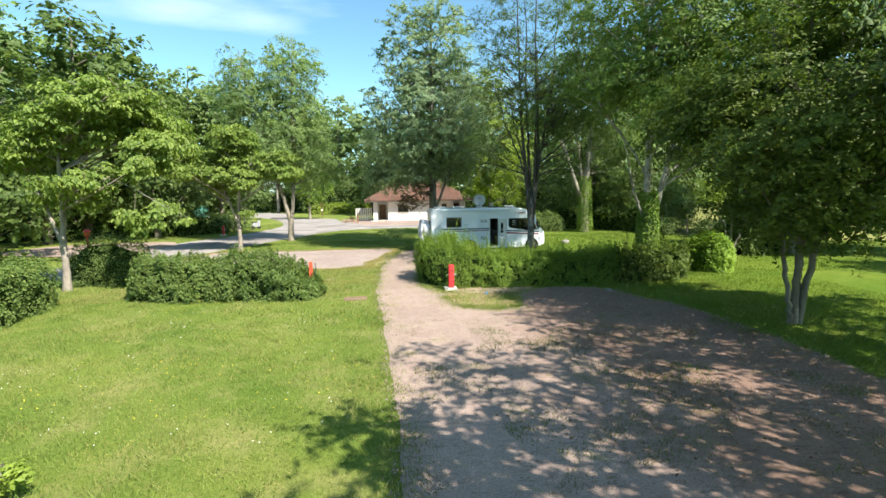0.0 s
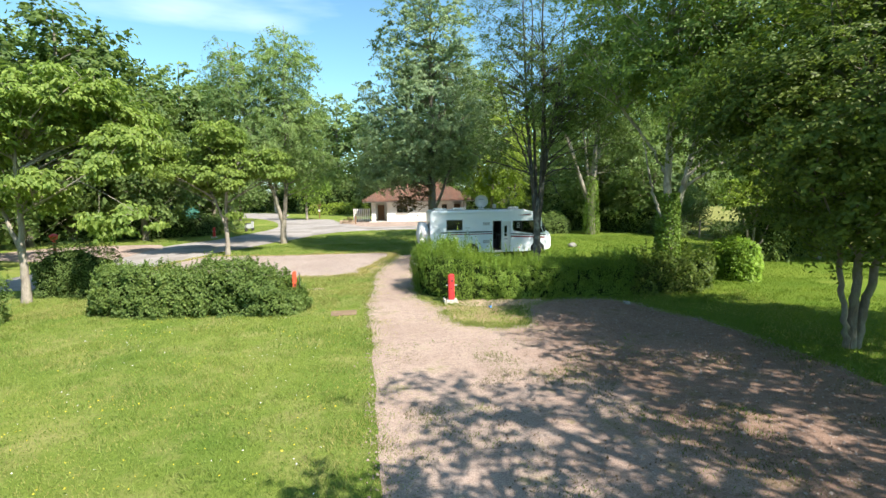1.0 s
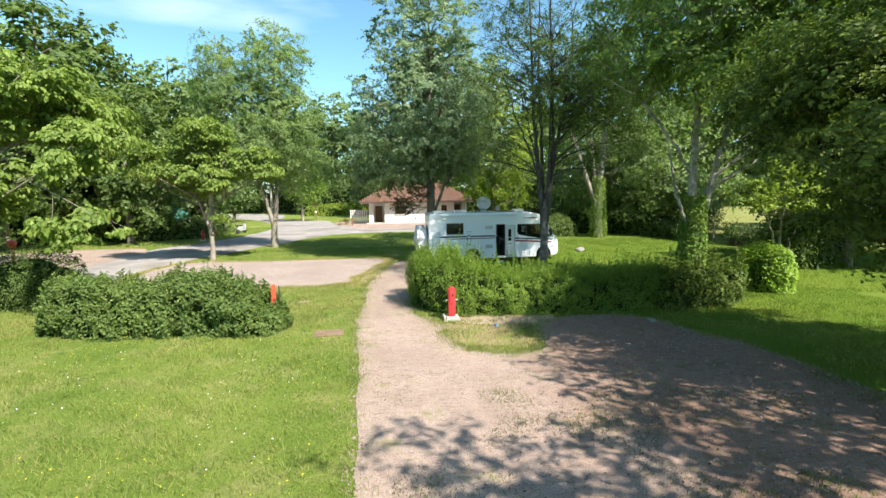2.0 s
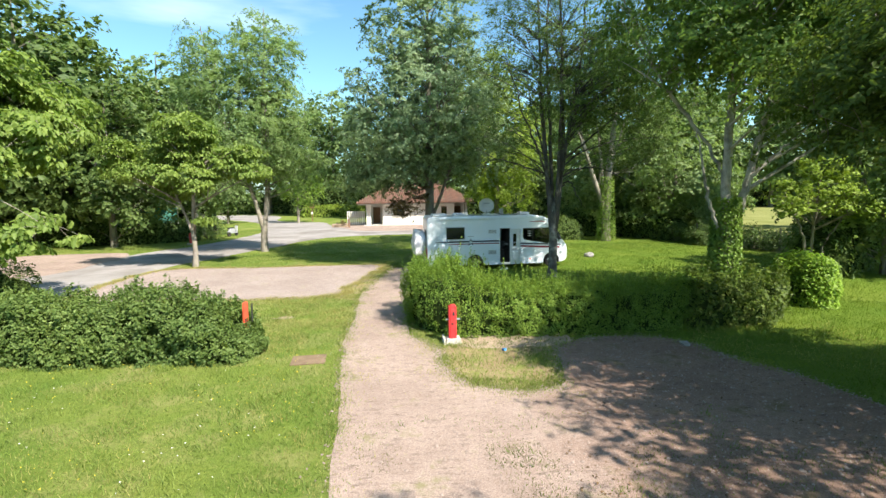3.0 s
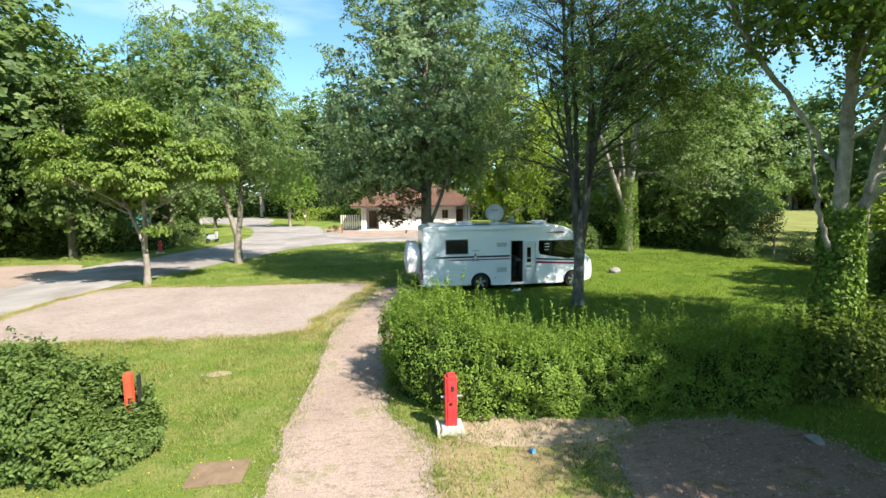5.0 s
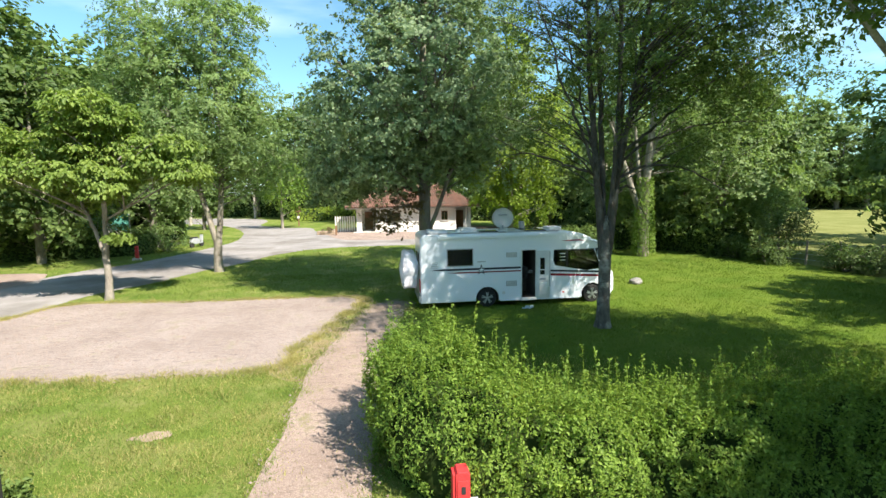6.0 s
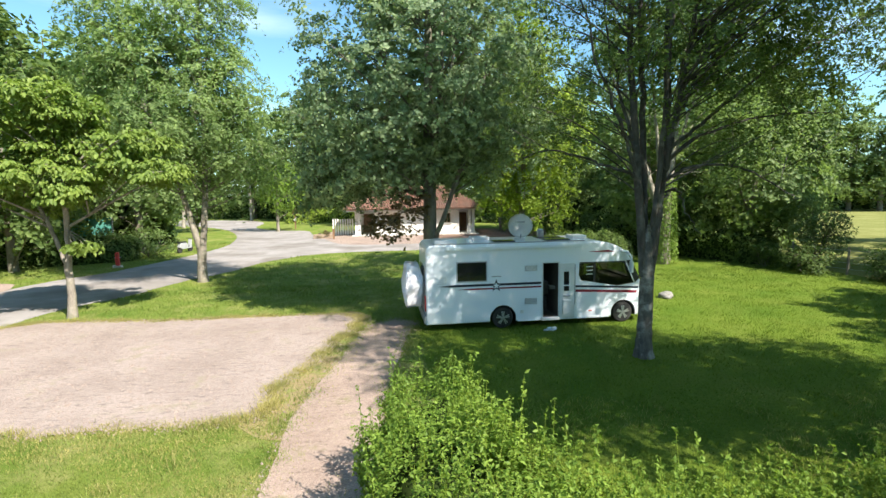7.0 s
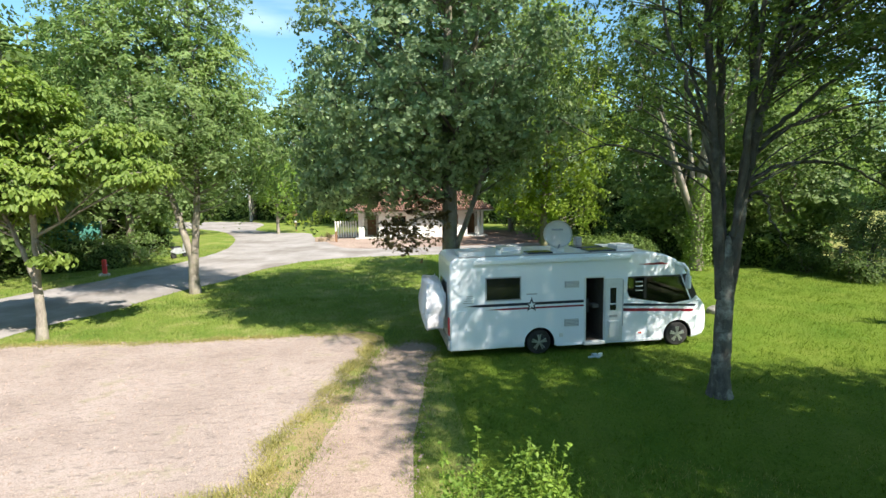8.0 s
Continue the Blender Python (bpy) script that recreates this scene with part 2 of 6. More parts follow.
WINDOW_DARK = surface("smoked_acrylic", (0.012, 0.013, 0.014), (0.022, 0.022, 0.022), 2.0, 15, 0.12, spec=0.6, coat=0.5, grain=0.04)
CAB_GLASS = glass_mat("tinted_glass", (0.30, 0.35, 0.33))
INSIDE = surface("dark_interior", (0.05, 0.04, 0.032), (0.09, 0.072, 0.055), 2.0, 20, 0.8)
CUSHION = surface("cushion_cloth", (0.11, 0.10, 0.09), (0.17, 0.155, 0.14), 4.0, 60, 0.95)
FABRIC = surface("white_cover_cloth", (0.66, 0.64, 0.67), (0.80, 0.78, 0.80), 3.0, 40, 0.9, bump=0.5, bump_scale=9)
SOLAR = surface("solar_panel", (0.015, 0.02, 0.04), (0.03, 0.04, 0.07), 3.0, 30, 0.15, coat=0.6, grain=0.04)
RED_PAINT = surface("red_paint", (0.50, 0.028, 0.032), (0.64, 0.05, 0.05), 4.0, 50, 0.55, stain=(0.42, 0.05, 0.05))
RED_FADED = surface("orange_red_paint", (0.58, 0.07, 0.035), (0.70, 0.11, 0.05), 4.0, 50, 0.55)
CONCRETE = surface("concrete", (0.42, 0.40, 0.36), (0.60, 0.57, 0.52), 5.0, 60, 0.95, bump=0.5, bump_scale=60, stain=(0.30, 0.28, 0.24))
COVER = surface("brown_concrete", (0.15, 0.10, 0.06), (0.23, 0.16, 0.10), 4.0, 60, 0.95, bump=0.4, bump_scale=60)
STONE = surface("limestone", (0.17, 0.16, 0.145), (0.29, 0.275, 0.25), 6.0, 60, 0.95, bump=0.8, bump_scale=20)
WALL_WHITE = surface("white_render", (0.66, 0.63, 0.58), (0.74, 0.72, 0.68), 1.0, 40, 0.9, bump=0.3, bump_scale=60, stain=(0.64, 0.60, 0.54))
TILE = surface("clay_tile", (0.15, 0.075, 0.05), (0.27, 0.145, 0.10), 3.0, 12, 0.9, stain=(0.16, 0.11, 0.085))
WOOD = surface("brown_wood", (0.14, 0.075, 0.04), (0.26, 0.15, 0.085), 4.0, 40, 0.75, stretch=(1, 1, 0.2))
WOOD_GREY = surface("weathered_wood", (0.14, 0.12, 0.095), (0.26, 0.23, 0.19), 4.0, 40, 0.9, stretch=(1, 1, 0.2))
WIRE = surface("galvanised_wire", (0.36, 0.37, 0.36), (0.5, 0.5, 0.49), 6.0, 40, 0.5, metal=0.6)
FIELD = surface("dry_meadow", (0.15, 0.165, 0.05), (0.235, 0.235, 0.09), 0.3, 12, 1.0, bump=0.6, bump_scale=6, spec=0.0)
TEAL = surface("teal_net", (0.05, 0.20, 0.16), (0.10, 0.32, 0.26), 3.0, 20, 0.8)
BLUE_PLASTIC = surface("blue_plastic", (0.05, 0.19, 0.45), (0.09, 0.28, 0.58), 5.0, 40, 0.4)
CLOG = surface("pale_foam", (0.42, 0.52, 0.58), (0.56, 0.64, 0.68), 5.0, 40, 0.7)
BLADE_MOSS = leaf_mat("weed_blade", (0.06, 0.072, 0.022), (0.15, 0.15, 0.055), 0.35, 0.8)
LITTER = leaf_mat("fallen_leaf", (0.05, 0.034, 0.022), (0.19, 0.12, 0.07), 0.1, 0.8)
HORNBEAM = leaf_mat("hornbeam_leaf", (0.045, 0.08, 0.017), (0.15, 0.205, 0.04), 0.42)
YELLOW = surface("yellow_petal", (0.62, 0.46, 0.02), (0.75, 0.60, 0.05), 5.0, 40, 0.7)
PETAL = surface("white_petal", (0.70, 0.70, 0.66), (0.8, 0.8, 0.78), 5.0, 40, 0.7)

# ---- mesh helpers ----
def thing(name, x=0.0, y=0.0, z=0.0, turn=0.0, label="", category="", group="", kind=""):
    ob = new(name)
    ob.empty_display_size = 0.2
    ob.matrix_basis = pose(x, y, z, 0, 0, turn)
    return tagged(ob, label, category, group, kind)


def part(name, bm, material, parent, label="", smooth=False):
    me = bpy.data.meshes.new(name)
    bm.normal_update()
    bm.to_mesh(me)
    bm.free()
    me.materials.append(material)
    if smooth:
        me.polygons.foreach_set("use_smooth", [True] * len(me.polygons))
    ob = new(name, me)
    ob.parent = parent
    return tagged(ob, label)


def mesh_np(name, verts, faces, material, smooth=False):
    """A mesh from arrays: verts (n, 3), faces (m, 3 or 4)."""
    verts, faces = np.asarray(verts, np.float32), np.asarray(faces, np.int32)
    me = bpy.data.meshes.new(name)
    k = faces.shape[1]
    me.vertices.add(len(verts))
    me.vertices.foreach_set("co", verts.ravel())
    me.loops.add(faces.size)
    me.loops.foreach_set("vertex_index", faces.ravel())
    me.polygons.add(len(faces))
    me.polygons.foreach_set("loop_start", np.arange(0, faces.size, k, dtype=np.int32))
    if smooth:
        me.polygons.foreach_set("use_smooth", np.ones(len(faces), bool))
    me.materials.append(material)
    me.update(calc_edges=True)
    return me


def add_box(bm, x0, x1, y0, y1, z0, z1, bevel=0.0, m=None):
    r = bmesh.ops.create_cube(bm, size=1.0, matrix=Matrix.LocRotScale(((x0 + x1) / 2, (y0 + y1) / 2, (z0 + z1) / 2), None, (x1 - x0, y1 - y0, z1 - z0)))
    vs = r["verts"]
    if bevel:
        es = {e for v in vs for e in v.link_edges}
        rb = bmesh.ops.bevel(bm, geom=list(es), offset=bevel, segments=2, affect="EDGES", profile=0.7)
        vs = list({v for f in rb["faces"] for v in f.verts} | {v for v in vs if v.is_valid})
    if m is not None:
        bmesh.ops.transform(bm, matrix=m, verts=vs)
    return vs


def box(x0, x1, y0, y1, z0, z1, bevel=0.0, m=None):
    bm = bmesh.new()
    add_box(bm, x0, x1, y0, y1, z0, z1, bevel, m)
    return bm


def cyl(r0, r1, depth, segs=20, m=Matrix(), bm=None, bevel=0.0):
    bm = bm or bmesh.new()
    r = bmesh.ops.create_cone(bm, cap_ends=True, segments=segs, radius1=r0, radius2=r1, depth=depth, matrix=m)
    if bevel:
        es = [e for e in {e for v in r["verts"] for e in v.link_edges} if len(e.link_faces) == 2 and any(len(f.verts) > 4 for f in e.link_faces)]
        bmesh.ops.bevel(bm, geom=es, offset=bevel, segments=2, affect="EDGES", profile=0.7)
    return bm


def tube_np(points, radii, sides=7):
    """Rings of a tapering tube along points."""
    P = np.asarray(points, float)
    T = np.gradient(P, axis=0)
    T /= np.linalg.norm(T, axis=1)[:, None] + 1e-9
    ref = np.where(np.abs(T[:, 2:3]) > 0.9, np.array([[1.0, 0, 0]]), np.array([[0, 0, 1.0]]))
    A = np.cross(T, ref)
    A /= np.linalg.norm(A, axis=1)[:, None] + 1e-9
    B = np.cross(T, A)
    ang = np.linspace(0, 2 * np.pi, sides, endpoint=False)
    V = P[:, None, :] + np.asarray(radii)[:, None, None] * (np.cos(ang)[None, :, None] * A[:, None, :] + np.sin(ang)[None, :, None] * B[:, None, :])
    n = len(P)
    i, j = np.meshgrid(np.arange(n - 1), np.arange(sides), indexing="ij")
    a, b = i * sides + j, i * sides + (j + 1) % sides
    F = np.stack([a, b, b + sides, a + sides], -1).reshape(-1, 4)
    return V.reshape(-1, 3), F


def join_np(pieces):
    V, F, at = [], [], 0
    for v, f in pieces:
        V.append(v)
        F.append(f + at)
        at += len(v)
    return np.concatenate(V), np.concatenate(F)


def spline(points, steps=8, closed=True):
    """Catmull-Rom through points of any dimension."""
    P = np.asarray(points, float)
    n = len(P)
    out = []
    for i in range(n if closed else n - 1):
        p0, p1, p2, p3 = (P[(i + k) % n] if closed else P[min(max(i + k, 0), n - 1)] for k in (-1, 0, 1, 2))
        for s in range(steps):
            t = s / steps
            out.append(0.5 * (2 * p1 + (p2 - p0) * t + (2 * p0 - 5 * p1 + 4 * p2 - p3) * t * t + (3 * p1 - p0 - 3 * p2 + p3) * t ** 3))
    if not closed:
        out.append(P[-1])
    return np.array(out)


def ragged(points, wobble=0.12, step=0.18):
    """A closed outline with an uneven, worn edge."""
    P = spline(points, 10)
    out = []
    for a, b in zip(P, np.roll(P, -1, 0)):
        k = max(1, int(np.linalg.norm(b - a) / step))
        for s in range(k):
            p = a + (b - a) * s / k
            v = noise.noise_vector((p[0] * 0.9, p[1] * 0.9, 3.0)) * wobble + noise.noise_vector((p[0] * 4.1, p[1] * 4.1, 8.0)) * wobble * 0.55
            out.append((p[0] + v.x, p[1] + v.y))
    return np.array(out)


def inside(poly, x, y):
    """Which of the points x, y lie in the outline."""
    hit = np.zeros(len(x), bool)
    for (ax, ay), (bx, by) in zip(poly, np.roll(poly, -1, 0)):
        if ay == by:
            continue
        c = ((ay > y) != (by > y)) & (x < (bx - ax) * (y - ay) / (by - ay) + ax)
        hit ^= c
    return hit


def sheet(name, outline, z, material, label, category, kind="structure"):
    me = bpy.data.meshes.new(name)
    me.from_pydata([(x, y, z) for x, y in outline], [], [list(range(len(outline)))])
    me.materials.append(material)
    if me.polygons[0].normal.z < 0:
        me.flip_normals()
    return tagged(new(name, me), label, category, kind=kind)


# ---- plants ----
def leaves_np(P, N, size, rng, aspect=0.55, fold=0.18, rounded=False, along=None):
    """One folded, pointed leaf of two triangles at each of P, facing N; rounded: a heart-shaped one of four."""
    n = len(P)
    N = N / (np.linalg.norm(N, axis=1)[:, None] + 1e-9)
    R = rng.normal(size=(n, 3)) if along is None else along + rng.normal(size=(n, 3)) * 0.25
    T = R - N * (R * N).sum(1)[:, None]
    T /= np.linalg.norm(T, axis=1)[:, None] + 1e-9
    S = np.cross(N, T)
    s = size * rng.uniform(0.65, 1.25, (n, 1))
    if rounded:
        V = np.empty((n, 6, 3))
        for k, (u, v, w) in enumerate(((-0.42, 0.0, 0.0), (-0.36, 0.40, 0.5), (0.12, 0.46, 0.8), (0.58, 0.0, -0.4), (0.12, -0.46, 0.8), (-0.36, -0.40, 0.5))):
            V[:, k] = P + T * s * u + S * s * aspect * v + N * s * fold * w
        b = np.arange(n)[:, None] * 6
        F = np.stack([b + [[0, 1, 2]], b + [[0, 2, 3]], b + [[0, 3, 4]], b + [[0, 4, 5]]], 1).reshape(-1, 3)
        return V.reshape(-1, 3), F
    V = np.empty((n, 4, 3))
    V[:, 0] = P - T * s * 0.5
    V[:, 1] = P + S * s * aspect * 0.5 + N * s * fold + T * s * 0.05
    V[:, 2] = P + T * s * 0.5
    V[:, 3] = P - S * s * aspect * 0.5 + N * s * fold + T * s * 0.05
    b = np.arange(n)[:, None] * 4
    F = np.stack([b + [[0, 1, 2]], b + [[0, 2, 3]]], 1).reshape(-1, 3)
    return V.reshape(-1, 3), F


def bezier_np(a, c, b, n):
    t = np.linspace(0, 1, n)[:, None]
    return (1 - t) ** 2 * a + 2 * t * (1 - t) * c + t * t * b


def grow(stems, blobs, clumps, per_clump, leaf, clump_r, seed, flat=0.55, droop=0.0, up=0.7, shell=2.2, limb_part=0.22, limb_r=0.05, aspect=0.55, low=0.0, rounded=False, rosette=False, sprays=0):
    """Wood and leaves of a tree about its base; sprays: leafy twigs that fan out of each clump. stems: lines of (x, y, z, radius); blobs: the crown's ellipsoids (x, y, z, rx, ry, rz)."""
    rng = np.random.default_rng(seed)
    wood, nodes, node_r = [], [], []
    for st in stems:
        S = spline(st, 7, False)
        S[2:, :2] += rng.normal(0, 0.05, (len(S) - 2, 2)) * np.clip(0.025 / S[2:, 3:], 0.02, 0.8)
        wood.append(tube_np(S[:, :3], S[:, 3], 10))
        nodes.append(S[:, :3])
        node_r.append(S[:, 3])
    nodes, node_r = np.concatenate(nodes), np.concatenate(node_r)
    vol = np.array([b[3] * b[4] * b[5] for b in blobs]) ** 0.75
    pick = rng.choice(len(blobs), clumps, p=vol / vol.sum())
    B = np.array(blobs, float)[pick]
    d = rng.normal(size=(clumps, 3))
    d /= np.linalg.norm(d, axis=1)[:, None]
    rad = rng.uniform(0.08, 1.0, (clumps, 1)) ** (1 / shell)
    C = B[:, :3] + d * rad * B[:, 3:]
    order = rng.permutation(clumps)
    n_limb = max(4, int(clumps * limb_part))
    for rank, k in enumerate(order):
        c = C[k]
        reach = np.linalg.norm(nodes[:, :2] - c[:2], axis=1)
        want = c[2] - 0.55 * reach
        cost = reach + 1.6 * np.abs(nodes[:, 2] - want) + np.where(nodes[:, 2] > c[2] + 1.2, 4.0, 0) + np.where(nodes[:, 2] < low, 6.0, 0) - np.where(rank > n_limb, 0, 2.0 * (node_r > 0.05))
        i = int(np.argmin(cost))
        a = nodes[i]
        L = np.linalg.norm(c - a)
        big = rank < n_limb
        mid = (a + c) / 2 + np.array([0, 0, 0.16 * L * (1 - droop * 2)]) + rng.normal(0, 0.06 * L, 3)
        pts = bezier_np(a, mid, c, 7 if big else 5)
        r0 = min(node_r[i] * 0.62, limb_r * (0.6 + 0.14 * L)) if big else min(node_r[i] * 0.7, 0.012 + 0.007 * L)
        rr = np.linspace(r0, 0.008, len(pts))
        wood.append(tube_np(pts, rr, 6 if big else 4))
        nodes, node_r = np.concatenate([nodes, pts[1:]]), np.concatenate([node_r, rr[1:]])
    m = clumps * per_clump
    which = np.repeat(np.arange(clumps), per_clump)
    cr = clump_r * rng.uniform(0.6, 1.35, (clumps, 1))[which]
    off = rng.normal(size=(m, 3))
    off *= rng.uniform(0, 1, (m, 1)) ** 0.42 / (np.linalg.norm(off, axis=1)[:, None] + 1e-9)
    off = off * cr * np.array([1, 1, flat])
    off[:, 2] -= droop * np.linalg.norm(off[:, :2], axis=1) * 1.4
    way = off / (np.linalg.norm(off, axis=1)[:, None] + 1e-9) - np.array([0, 0, 0.45]) if rosette else None
    if sprays:
        axis = C - np.array([B[:, 0].mean(), B[:, 1].mean(), B[:, 2].mean() - 1.5])
        axis /= np.linalg.norm(axis, axis=1)[:, None] + 1e-9
        twig = rng.normal(size=(clumps, sprays, 3)) * np.array([1, 1, flat]) + 0.75 * axis[:, None, :]
        twig /= np.linalg.norm(twig, axis=2)[:, :, None] + 1e-9
        D = twig[which, rng.integers(0, sprays, m)]
        u = rng.uniform(0, 1, (m, 1)) ** 0.75
        side = np.cross(D, np.array([0, 0, 1.0])) * rng.choice([-1.0, 1.0], (m, 1))
        off = cr * 1.35 * u * D + side * cr * 0.2 * rng.uniform(0.2, 1, (m, 1)) * (1.15 - u) + rng.normal(0, 0.07, (m, 3)) * cr
        off[:, 2:] -= droop * cr * 1.3 * u ** 2
        way = D * 0.75 + side * 0.7 - np.array([0, 0, 0.3 * droop])
    P = C[which] + off
    mean = np.array([B[:, 0].mean(), B[:, 1].mean(), B[:, 2].mean() - 2])
    outw = P - mean
    outw /= np.linalg.norm(outw, axis=1)[:, None] + 1e-9
    lit = off / (cr * 0.8 + 1e-6) * 0.55 + outw * 0.5 + np.array([0, 0, 0.5 * up])
    return wood, leaves_np(P, lit + rng.normal(size=(m, 3)) * 0.32, leaf, rng, aspect, rounded=rounded, along=way)


def make_tree(name, x, y, z, bark, leafm, label, category, turn=0.0, group="", kind="", limb_bark=None, **kw):
    wood, (lv, lf) = grow(**kw)
    t = thing(name, x, y, z, turn, label, category, group, kind)
    trunk = new("trunk", mesh_np("trunk", *(wood[0] if limb_bark else join_np(wood)), bark, True))
    if limb_bark:
        fork = tagged(new("branchwork", mesh_np("branchwork", *join_np(wood[1:]), limb_bark, True)), "dark upright stems and thin twigs, crown shade in their bark colour", kind="stuff")
        fork.parent = t
    crown = new("crown", mesh_np("crown", lv, lf, leafm))
    trunk.parent = crown.parent = t
    return t


def leaf_mass(name, pts_fn, count, leaf, material, seed, aspect=0.5, up=0.6):
    """Leaves over a surface given by pts_fn(rng, count) -> places, normals."""
    rng = np.random.default_rng(seed)
    P, N = pts_fn(rng, count)
    N = N + rng.normal(size=N.shape) * 0.6 + np.array([0, 0, up])
    v, f = leaves_np(P, N, leaf, rng, aspect)
    return new(name, mesh_np(name, v, f, material))


def hedge(name, line, half, height, per_m2, leaf, material, seed, label, shoots=0.0, shoot_h=0.12, gaps=-0.22, core=True, lumps=0.3, aspect=0.5, category="hedge", kind=""):
    """A bushy hedge along a line of (x, y), with an uneven clipped outline, a core coloured as inner shade and shoots
    over the top.
    """
    rng = np.random.default_rng(seed)
    L = spline([(p[0], p[1], p[2] if len(p) > 2 else 1.0) for p in line], 10, False)
    seg = np.linalg.norm(np.diff(L[:, :2], axis=0), axis=1)
    total = seg.sum()
    cum = np.concatenate([[0], np.cumsum(seg)])
    base = L[0, :2].copy()
    t = thing(name, base[0], base[1], 0, 0, label, category, kind=kind)

    def along(s):
        return np.stack([np.interp(s, cum, L[:, k]) for k in range(3)], -1)

    def lump(x, y, z):
        return np.array([noise.noise((a * 0.9, b * 0.9, c * 1.1 + seed)) for a, b, c in zip(x, y, z)])

    def shell(s, ang, shrink=1.0, grow_by=0.0):
        """A point on the outline: s along, ang round from one foot over the top to the other (0 to pi)."""
        p = along(np.clip(s, 0, total))
        q = along(np.clip(s + 0.05, 0, total)) - along(np.clip(s - 0.05, 0, total))
        d = q[:, :2] / (np.linalg.norm(q[:, :2], axis=1)[:, None] + 1e-9)
        side = np.stack([d[:, 1], -d[:, 0]], -1)
        end = np.clip(np.minimum(s, total - s) / (half * 0.9), 0, 1)
        end = np.sqrt(np.clip(1 - (1 - end) ** 2, 0, 1))
        cx, sx = np.cos(ang), np.sin(ang)
        pw = 0.45
        w = np.sign(cx) * np.abs(cx) ** pw * half * (0.25 + 0.75 * end)
        wave = 1 + lumps * 0.45 * np.array([noise.noise((v * 1.1, seed, 0)) + 0.5 * noise.noise((v * 3.1, seed, 5)) for v in s])
        h = np.abs(sx) ** pw * height * p[:, 2] * (0.55 + 0.45 * end) * wave
        x0, y0 = p[:, 0] + side[:, 0] * w, p[:, 1] + side[:, 1] * w
        k = (1 + 0.8 * lumps * lump(x0, y0, h) + 0.75 * lumps * lump(x0 * 3.1, y0 * 3.1, h * 2.2)) * shrink
        ux = p[:, 0] + side[:, 0] * w * k + d[:, 0] * (s - np.clip(s, 0, total))
        uy = p[:, 1] + side[:, 1] * w * k + d[:, 1] * (s - np.clip(s, 0, total))
        hz = h * (1 + 0.6 * (k / shrink - 1)) * shrink
        N = np.stack([side[:, 0] * cx, side[:, 1] * cx, sx], -1)
        return np.stack([ux, uy, hz], -1), N, d

    ns, na = max(6, int(total / 0.35)), 12
    sg, ag = np.meshgrid(np.linspace(0.02, total - 0.02, ns), np.linspace(0, np.pi, na), indexing="ij")
    V, _, _ = shell(sg.ravel(), ag.ravel(), 0.74)
    V[:, :2] -= base
    i, j = np.meshgrid(np.arange(ns - 1), np.arange(na - 1), indexing="ij")
    a = (i * na + j).ravel()
    F = np.stack([a, a + 1, a + na + 1, a + na], -1)
    # closed near-black core: the shade between the leaves is put into its colour
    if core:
        inner = new("shade_mass", mesh_np("shade_mass", V, F, SHADE_CORE, True))
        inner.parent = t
    area = total * (2 * height + 2 * half)
    n = int(area * per_m2)
    s = rng.uniform(-0.08, total + 0.08, n)
    on_top = rng.uniform(0, 1, n) < half / (half + height)
    u = rng.uniform(0, 1, n)
    ang = np.where(on_top, np.arccos(u ** (1 / 0.45)), np.arcsin(u ** (1 / 0.45)))
    ang = np.where(rng.uniform(0, 1, n) < 0.5, ang, np.pi - ang)
    depth = 1.0 - np.abs(rng.normal(0, 0.10, n)) + rng.normal(0, 0.045, n)
    P, N, d = shell(s, ang, depth)
    # rounded ends
    cap = int(n * 0.9 * half / (total + 2 * half)) + 20
    for s_end, sign in ((0.0, -1.0), (total, 1.0)):
        aa = np.arccos(rng.uniform(-1, 1, cap))
        Pe, Ne, de = shell(np.full(cap, s_end), aa, rng.uniform(0.2, 1.0, cap) ** 0.5)
        Pe[:, :2] += de * sign * rng.uniform(-0.12, 0.12, (cap, 1))
        Ne[:, :2] = de * sign
        P, N = np.concatenate([P, Pe]), np.concatenate([N, Ne])
    tuft = np.array([noise.noise((a * 3.4, b * 3.4, c * 3.4 + seed)) + 0.6 * noise.noise((a * 7.5, b * 7.5, c * 7.5)) for a, b, c in P])
    stay = tuft > rng.normal(gaps, 0.12, len(P))
    P, N, tuft = P[stay], N[stay], tuft[stay]
    P[:, :2] -= base
    P += N * (0.10 * np.clip(tuft, -0.4, 0.8) * half)[:, None]
    P[:, 2] = np.maximum(P[:, 2], 0.02)
    N = N + rng.normal(size=N.shape) * 0.45 + np.array([0, 0, 0.35])
    foliage = new("foliage", mesh_np("foliage", *leaves_np(P, N, leaf, rng, aspect), material))
    foliage.parent = t
    if shoots:
        k = int(total * half * 2 * shoots)
        s = rng.uniform(0.1, total - 0.1, k)
        top = np.clip(np.pi / 2 + rng.normal(0, 0.5, k), 0.2, np.pi - 0.2)
        flank = np.arcsin(rng.uniform(0.15, 0.95, k) ** (1 / 0.45))
        flank = np.where(rng.uniform(0, 1, k) < 0.5, flank, np.pi - flank)
        ang = np.where(rng.uniform(0, 1, k) < 0.5, top, flank)
        A, Nn, _ = shell(s, ang, 0.93)
        A[:, :2] -= base
        tips = A + Nn * 0.12 + np.stack([rng.normal(0, 0.06, k), rng.normal(0, 0.06, k), np.minimum(rng.gamma(1.8, shoot_h, k), shoot_h * 5) + 0.03], -1)
        stems, LP, LN = [], [], []
